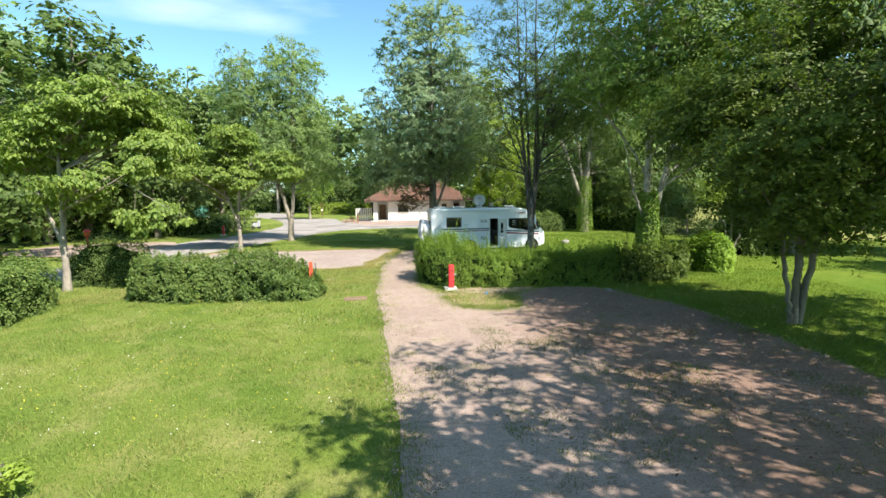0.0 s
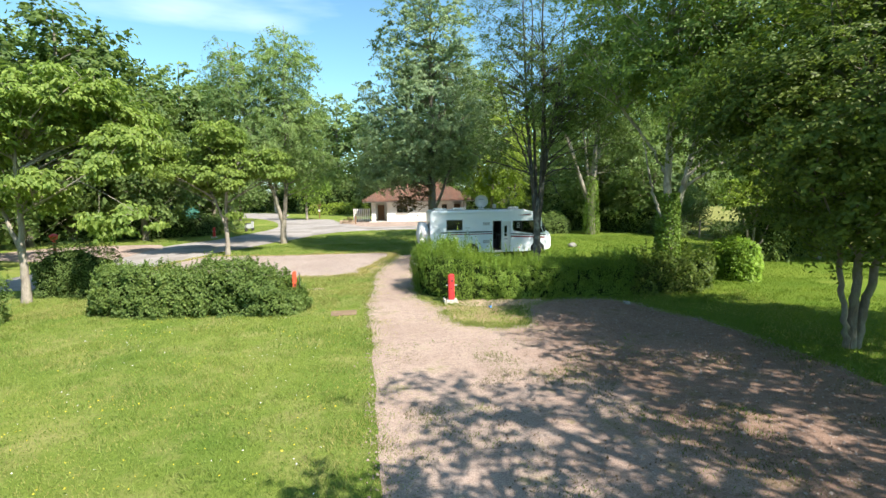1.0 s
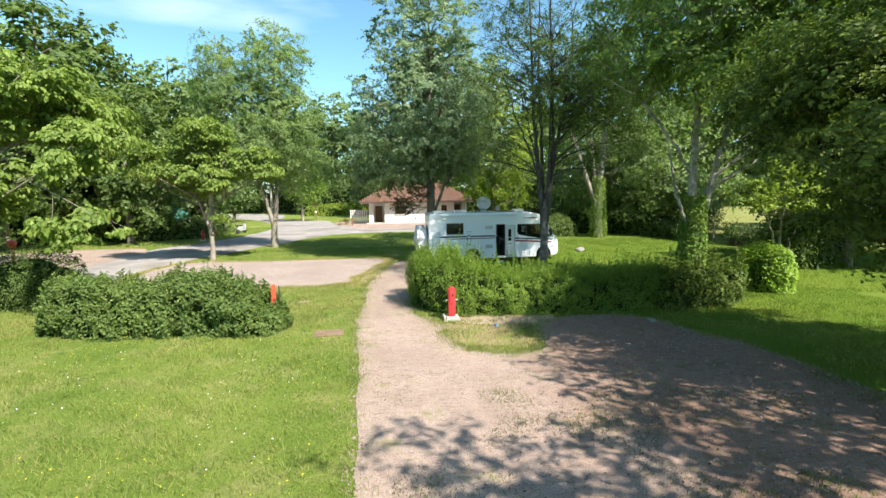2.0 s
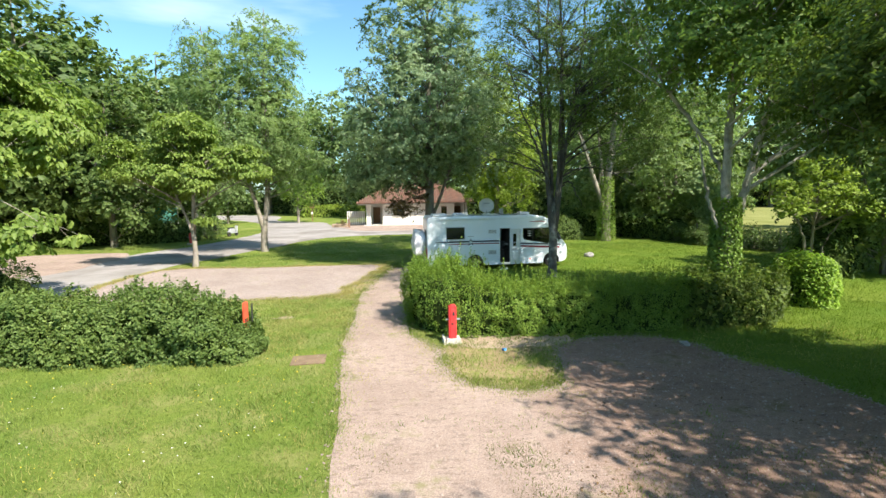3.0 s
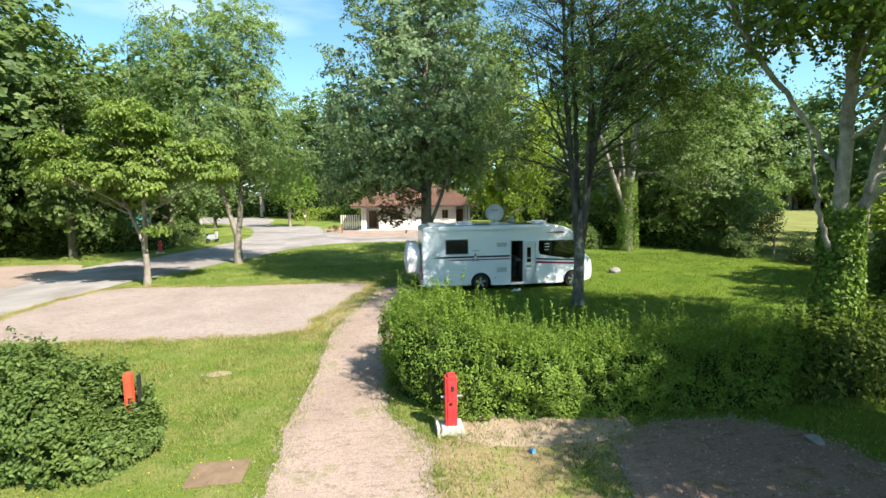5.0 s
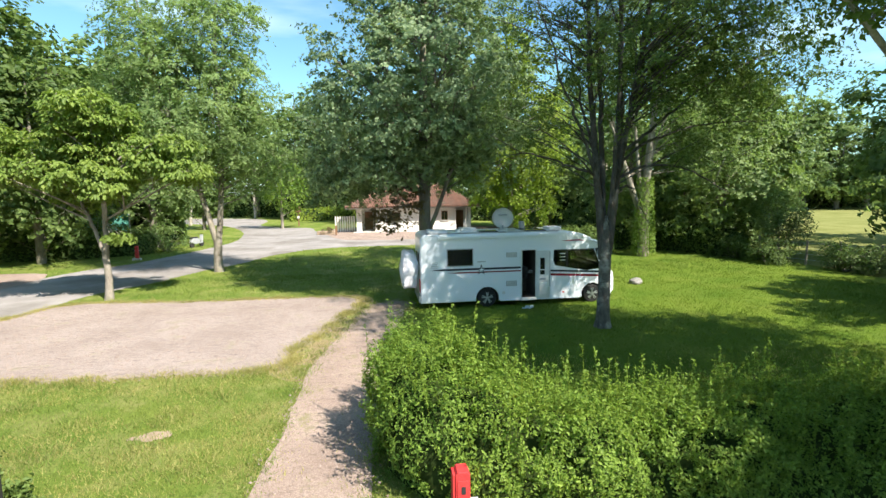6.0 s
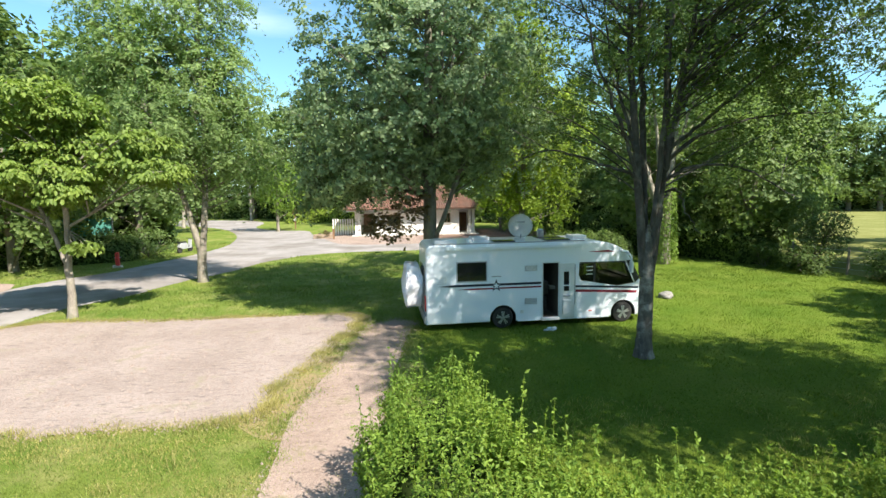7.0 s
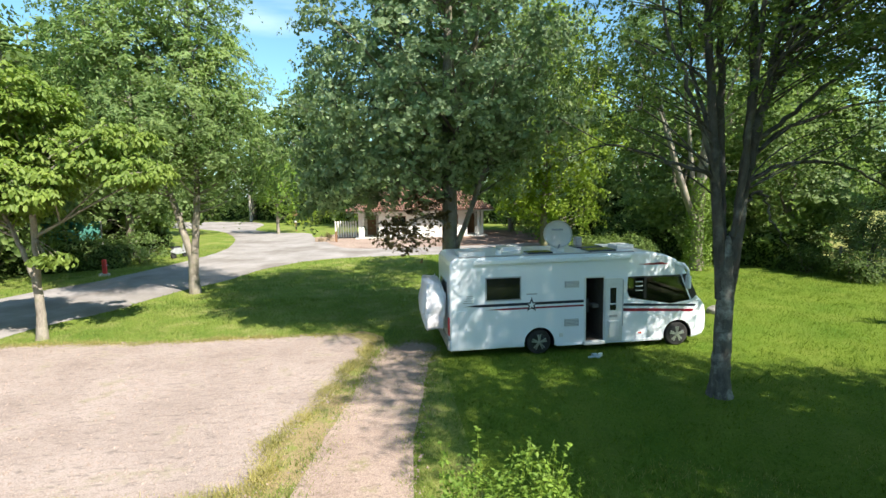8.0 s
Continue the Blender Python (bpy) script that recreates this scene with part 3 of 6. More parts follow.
        for a0, b0 in zip(A, tips):
            stems.append(tube_np(np.array([a0, b0]), [0.004, 0.002], 3))
            m = max(5, int(np.linalg.norm(b0 - a0) / 0.026))
            f = rng.uniform(0.15, 1.02, (m, 1))
            LP.append(a0 + (b0 - a0) * f + rng.normal(0, 0.018, (m, 3)))
            LN.append(rng.normal(size=(m, 3)) * 0.8 + np.array([0, 0, 0.6]))
        tw = new("new_growth", mesh_np("new_growth", *join_np(stems), LEAF_LIME))
        tl = new("growth_foliage", mesh_np("growth_foliage", *leaves_np(np.concatenate(LP), np.concatenate(LN), leaf * 0.95, rng, aspect), material))
        tw.parent = tl.parent = t
        tagged(tw, kind="stuff"), tagged(tl, kind="stuff")
    return t


def shrub(name, x, y, rx, ry, h, n, leaf, material, seed, label, aspect=0.55, category="shrub", kind=""):
    """A loose bush: stems from the ground, and lumps of leaves."""
    rng = np.random.default_rng(seed)
    stems = []
    for k in range(6):
        a = rng.uniform(0, 2 * np.pi)
        stems.append([(0.1 * math.cos(a), 0.1 * math.sin(a), 0, 0.03), (0.3 * rx * math.cos(a), 0.3 * ry * math.sin(a), h * 0.4, 0.02), (0.55 * rx * math.cos(a), 0.55 * ry * math.sin(a), h * 0.75, 0.01)])
    blobs = [(0, 0, h * 0.5, rx, ry, h * 0.48)] + [(rng.uniform(-0.4, 0.4) * rx, rng.uniform(-0.4, 0.4) * ry, h * rng.uniform(0.4, 0.7), rx * 0.5, ry * 0.5, h * 0.33) for _ in range(3)]
    cl = max(12, n // 70)
    return make_tree(name, x, y, 0, BARK, material, label, category, kind=kind, stems=stems, blobs=blobs, clumps=cl, per_clump=max(10, n // cl), leaf=leaf, clump_r=0.28 * (rx + ry) / 2 + 0.1, seed=seed, flat=0.8, shell=3.0, aspect=aspect)

# ---- ground, road, gravel ----
def ground():
    n = 90
    u = np.linspace(-1, 1, n)
    g = np.sign(u) * (np.abs(u) ** 3.2 * 900 + np.abs(u) * 60)
    gx, gy = np.meshgrid(g, g + 25, indexing="ij")
    V = np.stack([gx.ravel(), gy.ravel(), np.zeros(n * n)], -1)
    i, j = np.meshgrid(np.arange(n - 1), np.arange(n - 1), indexing="ij")
    a = (i * n + j).ravel()
    F = np.stack([a, a + n, a + n + 1, a + 1], -1)
    return tagged(new("ground", mesh_np("ground", V, F, GRASS, True)), "sunlit mown lawn with dry yellowish patches", "lawn", kind="structure")


ground()
DRIVE = ragged([(-0.5, -9), (-0.6, 0), (-0.75, 3.8), (-1.05, 7.4), (-1.25, 10.3), (-1.55, 14), (-1.5, 17), (-1.62, 19.4), (-1.25, 22.3), (-0.85, 24.5), (-0.6, 26.2), (0.2, 27.0), (1.0, 26.6), (0.75, 25.2), (0.35, 22.3), (0.15, 19.3), (0.15, 16.5),
                (0.2, 14.1), (0.9, 13.0), (0.95, 11.6), (1.5, 10.35), (2.5, 10.0), (3.3, 10.3), (3.75, 12.2), (4.3, 13.1), (6.2, 13.25), (7.2, 12.6), (7.55, 11.4), (8.2, 10.1), (8.6, 7.8), (8.7, 5.5), (8.6, 3), (8.2, 0.5), (7.6, -4), (7.4, -9)], 0.085)
PITCH = ragged([(-2.3, 19.75), (-4.5, 19.65), (-7, 19.55), (-10, 19.7), (-12.6, 20.0), (-13.2, 23.5), (-12.9, 27.4), (-11.5, 28.3), (-8, 28.0), (-4, 28.1), (-1.4, 27.9), (-0.9, 27.0), (-1.35, 25.0), (-1.75, 23.2), (-2.2, 21.4)], 0.18)
ROAD = ragged([(-13.0, 19), (-12.9, 24), (-12.9, 28.7), (-12.3, 31.2), (-11.3, 33.2), (-10.6, 36.2), (-9.2, 39.2), (-8.5, 42.5), (-6.3, 46), (-3.4, 47.3), (2, 47.6), (9, 48.3), (20, 49), (32, 49), (32, 57), (14, 60), (9, 60.4), (-5, 60.4), (-8, 62), (-9.4, 66), (-10.7, 70.5), (-14.5, 72.6), (-17.5, 76), (-19.4, 80.3),
               (-21, 90), (-25, 98), (-34, 102.8), (-48, 104.5), (-60, 104), (-60, 97), (-42.7, 93), (-35.5, 88.5), (-30.2, 85), (-25, 80), (-21, 74), (-17.5, 66), (-15.8, 60.5), (-14.5, 53.5), (-14.9, 48), (-15.3, 45), (-16.4, 40.2), (-17.7, 37.6), (-18.5, 33), (-18.7, 26), (-18.5, 19)], 0.12, 0.5)
SIDE_PITCH = ragged([(-18.2, 27), (-18.0, 33), (-18.8, 36.5), (-22, 37.2), (-27, 35.8), (-28, 31), (-23, 28.2)], 0.18, 0.4)
sheet("fresh_lawn", np.array([(4.5, -9), (60, -9), (60, 30), (40, 52), (2.0, 52), (1.0, 30), (1.2, 19), (0.9, 14.4), (4.0, 13.2)]), 0.003, GRASS_FRESH, "fresh deep green lawn round the motorhome", "lawn")
sheet("road", ROAD, 0.006, ASPHALT, "worn grey asphalt campsite road between lawns", "road")
sheet("gravel_drive", DRIVE, 0.010, GRAVEL, "pinkish compacted gravel drive and parking bay", "gravel path")
sheet("gravel_pitch", PITCH, 0.014, GRAVEL_PALE, "pale pink gravel camping pitch with sparse weeds", "gravel pitch")
sheet("gravel_pitch", SIDE_PITCH, 0.014, GRAVEL, "pink gravel camping pitch across the road", "gravel pitch")
sheet("bare_earth", ragged([(1.1, 13.4), (1.9, 12.75), (3.4, 12.7), (4.4, 13.1), (4.2, 13.8), (2.2, 13.9)], 0.12), 0.012, SOIL, "dry bare earth at the foot of the hedge", "bare earth")
sheet("worn_lawn", ragged([(0.85, 12.9), (0.9, 11.6), (1.45, 10.3), (2.5, 9.95), (3.4, 10.2), (4.0, 11.2), (4.6, 12.9), (3.5, 13.3), (2, 13.2)], 0.14), 0.006, WORN, "dry worn turf with thin yellow grass", "worn turf")
sheet("worn_lawn", ragged([(-2.5, 19.6), (-1.5, 19.2), (-1.2, 22.3), (-0.7, 25), (-0.5, 27.4), (-1.5, 28.3), (-1.3, 25), (-1.9, 22.5)], 0.14), 0.005, WORN, "dry worn strip between pitch and drive", "worn turf")
sheet("bare_earth", ragged([(-4.15, 16.55), (-3.8, 16.45), (-3.5, 16.6), (-3.65, 16.8), (-4.0, 16.75)], 0.14, 0.08), 0.008, SOIL, "bare pinkish patch worn into the dry lawn", "bare earth")
sheet("meadow", np.array([(22.3, 27), (140, 10), (160, 130), (60, 110), (33, 62), (22.6, 45)]), 0.02, FIELD, "dry yellowish meadow beyond the fence", "meadow")
sheet("forecourt", ragged([(-7.4, 61.6), (-6.2, 57), (-3.8, 53.0), (3, 52.6), (9, 53.4), (14, 54.6), (14, 63), (9.4, 69), (-5.6, 69), (-7.6, 66)], 0.1, 0.4), 0.016, GRAVEL, "pinkish paved forecourt round the low building", "forecourt")


# ---- trees ----
def catalpa(x, y, seed, blobs, turn=0.0):
    stems = [[(0, 0, -0.05, 0.19), (0.05, 0.0, 0.8, 0.135), (0, 0.05, 1.95, 0.125)],
             [(0, 0.05, 1.85, 0.08), (-0.38, 0.1, 2.9, 0.07), (-0.9, 0.2, 4.4, 0.055), (-1.1, 0.2, 6.4, 0.03)],
             [(0, 0.05, 1.75, 0.12), (0.08, 0.05, 2.9, 0.10), (0.22, -0.1, 4.4, 0.08), (0.3, -0.2, 7.0, 0.03)]]
    return make_tree("catalpa_tree", x, y, 0, BARK_PALE, LEAF_CATALPA, "young broad-leaved tree with bright green layered foliage", "tree", turn, stems=stems, blobs=blobs, clumps=540, per_clump=50, leaf=0.17, clump_r=0.46, seed=seed, flat=0.36, low=3.1, rounded=True, rosette=True, droop=0.28, up=1.0, shell=2.4, aspect=0.62)


catalpa(-11.4, 29.0, 11, [(-0.1, 0, 7.4, 1.7, 1.9, 1.05), (-0.6, 0.4, 6.3, 2.2, 2.2, 0.9), (-3.4, 0, 6.5, 1.1, 1.4, 0.7), (-3.9, 0.2, 5.6, 1.0, 1.3, 0.55), (-2.3, -0.6, 5.2, 1.6, 1.5, 0.6), (0.1, -0.5, 5.0, 1.7, 1.6, 0.9), (2.6, 0.1, 6.2, 1.2, 1.4, 0.6), (3.3, -0.3, 5.3, 1.1, 1.3, 0.5), (1.4, 0.4, 5.6, 1.4, 1.6, 0.8), (0.7, -0.3, 2.6, 0.35, 0.4, 0.3), (-0.9, 0.8, 4.4, 1.4, 1.2, 0.5)])
catalpa(-14.0, 15.7, 12, [(2.0, 0, 7.5, 1.9, 2.0, 0.9), (0.7, 0.6, 6.6, 2.2, 2.2, 0.9), (-0.6, -0.2, 5.8, 1.5, 1.6, 0.9), (-1.4, 0.2, 5.2, 1.0, 1.2, 0.6), (4.0, 0.2, 5.9, 1.3, 1.5, 0.6), (3.6, -0.3, 5.0, 1.3, 1.4, 0.5), (3.9, -0.4, 2.95, 1.3, 1.2, 0.6), (1.2, -0.5, 4.5, 1.7, 1.6, 0.6), (0.3, 0.5, 3.7, 1.3, 1.2, 0.5), (3.0, 2.0, 6.4, 1.7, 1.8, 0.9), (1.5, 2.6, 7.2, 2.0, 1.8, 0.9)])

# tall feathery tree by the road
make_tree("ash_tree", -9.5, 36.0, 0, BARK_PALE, LEAF_ASH, "tall airy tree with feathery light green foliage", "tree", seed=21,
          stems=[[(0, 0, -0.05, 0.28), (0, 0, 0.9, 0.22), (0.05, 0, 1.75, 0.22)],
                 [(0, 0, 1.5, 0.16), (-0.28, 0, 2.7, 0.15), (-0.75, 0.1, 4.4, 0.13), (-1.9, 0.2, 7.5, 0.10), (-2.9, 0.2, 11.5, 0.06), (-3.3, 0, 15, 0.02)],
                 [(0.05, 0, 1.5, 0.17), (0.26, 0, 3.0, 0.15), (0.4, 0.2, 6.0, 0.12), (0.6, 0, 11.5, 0.07), (0.8, 0, 16.2, 0.02)],
                 [(-0.75, 0.1, 4.4, 0.08), (-0.9, 0.5, 7, 0.07), (-1.3, 0.7, 12, 0.02)]],
          blobs=[(-3.2, 0, 12.2, 1.9, 2.2, 2.9), (0.6, 0, 13.0, 2.3, 2.2, 3.1), (-1.4, 0, 9.2, 3.7, 3.4, 3.0), (-1.0, 0, 6.7, 3.6, 3.2, 1.6), (2.6, 0.0, 5.9, 1.9, 1.8, 1.1), (1.8, 0.2, 9.0, 1.8, 1.8, 2.2), (-3.9, 0.3, 8.4, 1.2, 1.4, 1.5)],
          clumps=660, per_clump=110, leaf=0.2, clump_r=0.82, low=3.0, flat=0.8, droop=0.7, up=0.5, aspect=0.36, sprays=8)

# the maple behind the motorhome
maple = make_tree("maple_tree", 1.6, 28.5, 0, BARK, LEAF_MAPLE, "large dark green maple with a thick grey trunk", "tree", seed=31,
          stems=[[(0, 0, -0.05, 0.34), (0, 0, 1.2, 0.27), (0.05, 0, 4.0, 0.24), (0.05, 0, 6.5, 0.2), (0.1, 0, 10, 0.13), (0.1, 0, 15.6, 0.03)],
                 [(0.05, 0, 2.2, 0.1), (0.6, -0.2, 3.6, 0.085), (1.5, -0.4, 6.2, 0.06), (2.2, -0.3, 9, 0.03)],
                 [(0.05, 0, 4.5, 0.12), (-0.6, 0.1, 6.4, 0.09), (-1.6, 0.2, 9.4, 0.05)],
                 [(0.05, -0.05, 5.0, 0.10), (0.4, -0.9, 7.4, 0.075), (0.5, -1.5, 11.5, 0.02)],
                 [(0.05, 0, 5.8, 0.09), (0.9, 0.2, 8.2, 0.07), (1.3, 0.2, 13.0, 0.02)]],
          blobs=[(0, 0, 9.0, 4.4, 4.6, 4.0), (-0.2, 0, 12.8, 3.3, 3.3, 3.4), (-2.4, 0.2, 6.6, 2.6, 3.0, 2.2), (2.2, -0.2, 6.8, 2.4, 2.8, 2.0), (0, -0.6, 6.6, 3.0, 2.6, 1.6), (-1.4, -0.5, 5.1, 2.0, 1.8, 0.7), (-3.7, 0.2, 4.7, 1.2, 1.5, 1.0), (-3.0, -0.6, 4.9, 1.5, 1.4, 0.9), (0.6, 3.8, 9.5, 3.8, 3.2, 3.4), (1.2, 1.6, 5.2, 1.4, 1.6, 0.8)],
          clumps=1150, per_clump=100, leaf=0.138, clump_r=0.6, low=4.0, flat=0.5, droop=0.35, up=0.35, aspect=0.72, sprays=6)
# its low leafy branch
wood, low_leaves = grow(seed=32, stems=[[(0.75, 0.4, 3.4, 0.05), (0.2, 0, 3.7, 0.035), (-0.5, -0.2, 3.4, 0.025), (-0.9, -0.3, 2.8, 0.01)]],
                        blobs=[(0.1, -0.2, 3.8, 0.8, 0.6, 0.6), (-0.2, -0.3, 2.95, 0.7, 0.5, 0.5), (-0.9, -0.2, 3.2, 0.5, 0.4, 0.5)], clumps=64, per_clump=34, leaf=0.12, clump_r=0.28, flat=0.6, droop=0.4, up=0.4, aspect=0.7, sprays=5)
low_branch = tagged(new("low_branch", mesh_np("low_branch", *join_np(wood), BARK, True)), "thin drooping branch low on the trunk")
low_foliage = tagged(new("low_foliage", mesh_np("low_foliage", *low_leaves, LEAF_RED)), "reddish leaves of the low branch")
low_branch.parent = low_foliage.parent = maple
low_branch.location = low_foliage.location = (-0.85, -0.5, 0)

# the many-stemmed tree on the lawn in front of the motorhome
make_tree("willow_tree", 6.75, 22.3, 0, BARK_SPOTTED, LEAF_DARK, limb_bark=BARK_DARK_SHADED, label="dark-barked tree forking into many upright stems", category="tree", seed=41,
          stems=[[(0, 0, -0.05, 0.29), (0.0, 0, 0.45, 0.2), (0.02, 0, 1.8, 0.175), (0.02, 0, 2.5, 0.165), (0.03, 0, 3.0, 0.12), (0.04, 0, 3.5, 0.02)],
                 [(-0.05, 0.02, 2.1, 0.12), (-0.22, 0.05, 4.2, 0.10), (-0.42, 0.1, 6.4, 0.085), (-0.55, 0.1, 8.5, 0.065), (-0.8, 0.1, 15.5, 0.015)],
                 [(0.0, 0.1, 2.9, 0.09), (-0.02, 0.25, 4.6, 0.085), (-0.08, 0.3, 6.8, 0.07), (-0.2, 0.4, 9.5, 0.05), (-0.2, 0.5, 15.0, 0.015)],
                 [(0.07, 0, 2.1, 0.13), (0.3, 0, 4.4, 0.12), (0.40, 0, 6.2, 0.09), (0.35, 0, 8.6, 0.065), (0.25, 0, 16.5, 0.015)],
                 [(0.3, 0, 4.3, 0.09), (0.46, -0.1, 5.4, 0.085), (0.70, -0.15, 7.0, 0.07), (1.0, -0.2, 8.8, 0.05), (1.5, -0.2, 13.5, 0.015)],
                 [(0.1, -0.05, 3.4, 0.07), (0.14, -0.3, 5.2, 0.06), (0.12, -0.6, 8.2, 0.04), (0.0, -0.7, 12.5, 0.012)],
                 [(-0.24, 0, 4.4, 0.05), (-0.75, -0.1, 5.7, 0.045), (-1.5, -0.2, 7.4, 0.03), (-2.3, -0.2, 10.0, 0.01)],
                 [(-0.3, 0.1, 5.2, 0.045), (-0.7, 0.3, 6.8, 0.035), (-1.2, 0.3, 9.4, 0.015)],
                 [(0.5, 0, 5.3, 0.055), (1.4, -0.1, 6.0, 0.042), (2.9, -0.3, 7.2, 0.028), (5.0, -0.4, 8.2, 0.012)],
                 [(0.5, 0, 5.8, 0.05), (1.3, 0.2, 6.9, 0.038), (2.5, 0.3, 8.4, 0.022), (3.6, 0.4, 10.2, 0.01)],
                 [(0.42, 0, 4.9, 0.05), (1.3, 0.2, 5.55, 0.04), (3.1, 0.3, 6.1, 0.026), (5.0, 0.2, 6.2, 0.012)],
                 [(0.38, 0, 4.5, 0.05), (1.1, -0.2, 4.85, 0.038), (2.3, -0.3, 4.75, 0.026), (3.6, -0.4, 4.0, 0.01)],
                 [(0.30, 0, 4.0, 0.04), (0.75, 0.1, 4.3, 0.032), (1.2, 0.2, 3.7, 0.02), (1.5, 0.2, 3.1, 0.008)],
                 [(-0.24, 0, 4.6, 0.045), (-1.3, 0.2, 5.0, 0.034), (-2.4, 0.3, 5.3, 0.02), (-3.4, 0.3, 5.0, 0.008)]],
          blobs=[(0.2, 0, 13.0, 3.6, 3.6, 4.0), (3.4, 0, 9.2, 2.8, 3.0, 2.0), (-1.6, 0.2, 9.8, 2.4, 2.4, 2.6), (4.4, 0, 7.5, 1.9, 2.2, 0.9), (1.4, 0.0, 9.0, 2.6, 2.6, 2.0), (3.0, 0.0, 5.7, 1.9, 1.8, 0.8), (0.3, -0.6, 7.6, 2.2, 2.0, 1.3), (1.6, -2.0, 8.8, 1.7, 1.6, 1.2), (-2.4, 0.2, 6.4, 1.2, 1.6, 1.3), (4.2, 0, 8.5, 1.9, 2.2, 0.9), (2.7, 0, 7.5, 2.2, 2.0, 0.9)],
          clumps=860, per_clump=86, leaf=0.1, clump_r=0.58, low=3.4, flat=0.4, droop=0.22, up=0.5, limb_part=0.5, limb_r=0.022, aspect=0.46, sprays=6)

# pale-stemmed tree with ivy behind the hedge
ivy_tree = make_tree("poplar_tree", 9.95, 15.2, 0, BARK_WHITE, LEAF_POPLAR, "pale-barked tree with three stems and ivy at its foot", "tree", seed=51,
          stems=[[(0, 0, -0.05, 0.29), (0, 0, 0.8, 0.24), (0.02, 0, 1.6, 0.22), (0.05, 0, 2.4, 0.20)],
                 [(0.0, 0, 2.2, 0.15), (-0.06, 0, 3.4, 0.145), (-0.05, 0, 5.0, 0.13), (0.0, 0, 8.0, 0.09), (-0.2, 0, 13, 0.03)],
                 [(0.1, 0, 2.2, 0.13), (0.42, 0, 3.3, 0.125), (0.85, 0.1, 4.7, 0.11), (1.5, 0.2, 7.2, 0.075), (2.2, 0.2, 11.5, 0.02)],
                 [(-0.02, 0, 2.3, 0.06), (-0.42, -0.1, 2.9, 0.055), (-0.85, -0.2, 4.0, 0.045), (-1.2, -0.2, 5.6, 0.015)],
                 [(-0.08, 0, 4.1, 0.05), (-0.5, 0.3, 5.2, 0.048), (-1.6, 0.6, 6.8, 0.055), (-2.5, 0.9, 8.6, 0.04), (-3.6, 1.1, 11, 0.012)],
                 [(0.62, 0.05, 4.0, 0.06), (1.1, -0.2, 4.7, 0.05), (1.9, -0.3, 5.4, 0.03), (2.8, -0.4, 6.4, 0.012)]],
          blobs=[(0.3, 0, 11.2, 4.0, 3.8, 3.6), (-1.8, 0.3, 8.5, 2.3, 2.4, 1.7), (2.6, 0.3, 9.0, 2.8, 2.6, 2.4), (0.2, -0.4, 8.0, 2.2, 2.0, 0.9), (3.6, -0.8, 10.6, 3.2, 3.2, 2.6), (1.0, -2.4, 11.0, 3.0, 2.6, 2.4), (-0.3, -1.4, 8.2, 2.8, 1.7, 1.4), (3.0, -1.5, 8.6, 2.6, 2.0, 1.6), (0.8, 3.0, 11.5, 2.4, 2.2, 2.0), (4.6, -1.0, 8.0, 2.7, 2.3, 2.0), (6.0, -1.0, 9.5, 2.6, 2.4, 2.0), (0.4, -1.9, 6.9, 1.8, 1.4, 0.9), (4.9, -1.8, 6.8, 2.1, 1.9, 1.2)],
          clumps=960, per_clump=108, leaf=0.135, clump_r=0.74, low=3.8, flat=0.5, droop=0.3, up=0.6, aspect=0.58, sprays=7)


def ivy_on(tree_thing, r, z0, z1, n, seed):
    def pts(rng, k):
        a, z = rng.uniform(0, 2 * np.pi, k), z0 + (z1 - z0) * rng.uniform(0, 1, k)
        rr = r * (1.15 + 0.45 * rng.uniform(0, 1, k)) * (1.15 - 0.35 * (z - z0) / (z1 - z0))
        P = np.stack([rr * np.cos(a), rr * np.sin(a), z], -1)
        return P, np.stack([np.cos(a), np.sin(a), 0 * a], -1)
    ob = leaf_mass("ivy", pts, n, 0.09, LEAF_IVY, seed, 0.9, 0.3)
    ob.parent = tree_thing


ivy_on(ivy_tree, 0.31, 0.1, 3.6, 7500, 5)

fork = make_tree("poplar_tree", 15.8, 37.7, 0, BARK_PALE, LEAF_WOOD, "forked pale tree with ivy up its trunk at the lawn's edge", "tree", seed=52,
          stems=[[(0, 0, -0.05, 0.36), (0, 0, 2.0, 0.3), (0.1, 0, 4.6, 0.26), (0.4, 0, 8, 0.2), (0.9, 0, 14, 0.05)],
                 [(0, 0, 2.2, 0.2), (-0.9, 0, 4.4, 0.17), (-1.7, 0, 6.8, 0.13), (-2.9, 0, 11, 0.05), (-3.3, 0, 14, 0.02)],
                 [(-0.1, 0.1, 3.2, 0.14), (-0.4, 0.2, 6.0, 0.11), (-0.9, 0.2, 10, 0.06), (-1.2, 0.2, 14, 0.02)],
                 [(-1.2, 0, 5.4, 0.09), (-2.4, -0.2, 8.2, 0.07), (-4.2, -0.3, 12, 0.02)],
                 [(0.3, 0, 6.0, 0.1), (1.4, 0, 9.2, 0.07), (2.6, 0, 13, 0.02)]],
          blobs=[(0.3, 0, 12.5, 3.8, 3.8, 3.2), (-3, 0, 11, 2.4, 2.4, 2.2), (2.6, 0, 8.6, 2.4, 2.4, 1.8), (3.2, -1.0, 5.6, 1.8, 1.8, 1.4)],
          clumps=260, per_clump=95, leaf=0.215, clump_r=0.9, low=5.0, flat=0.6, droop=0.25, up=0.6, aspect=0.5, sprays=8)
ivy_on(fork, 0.42, 0.1, 4.9, 5000, 6)

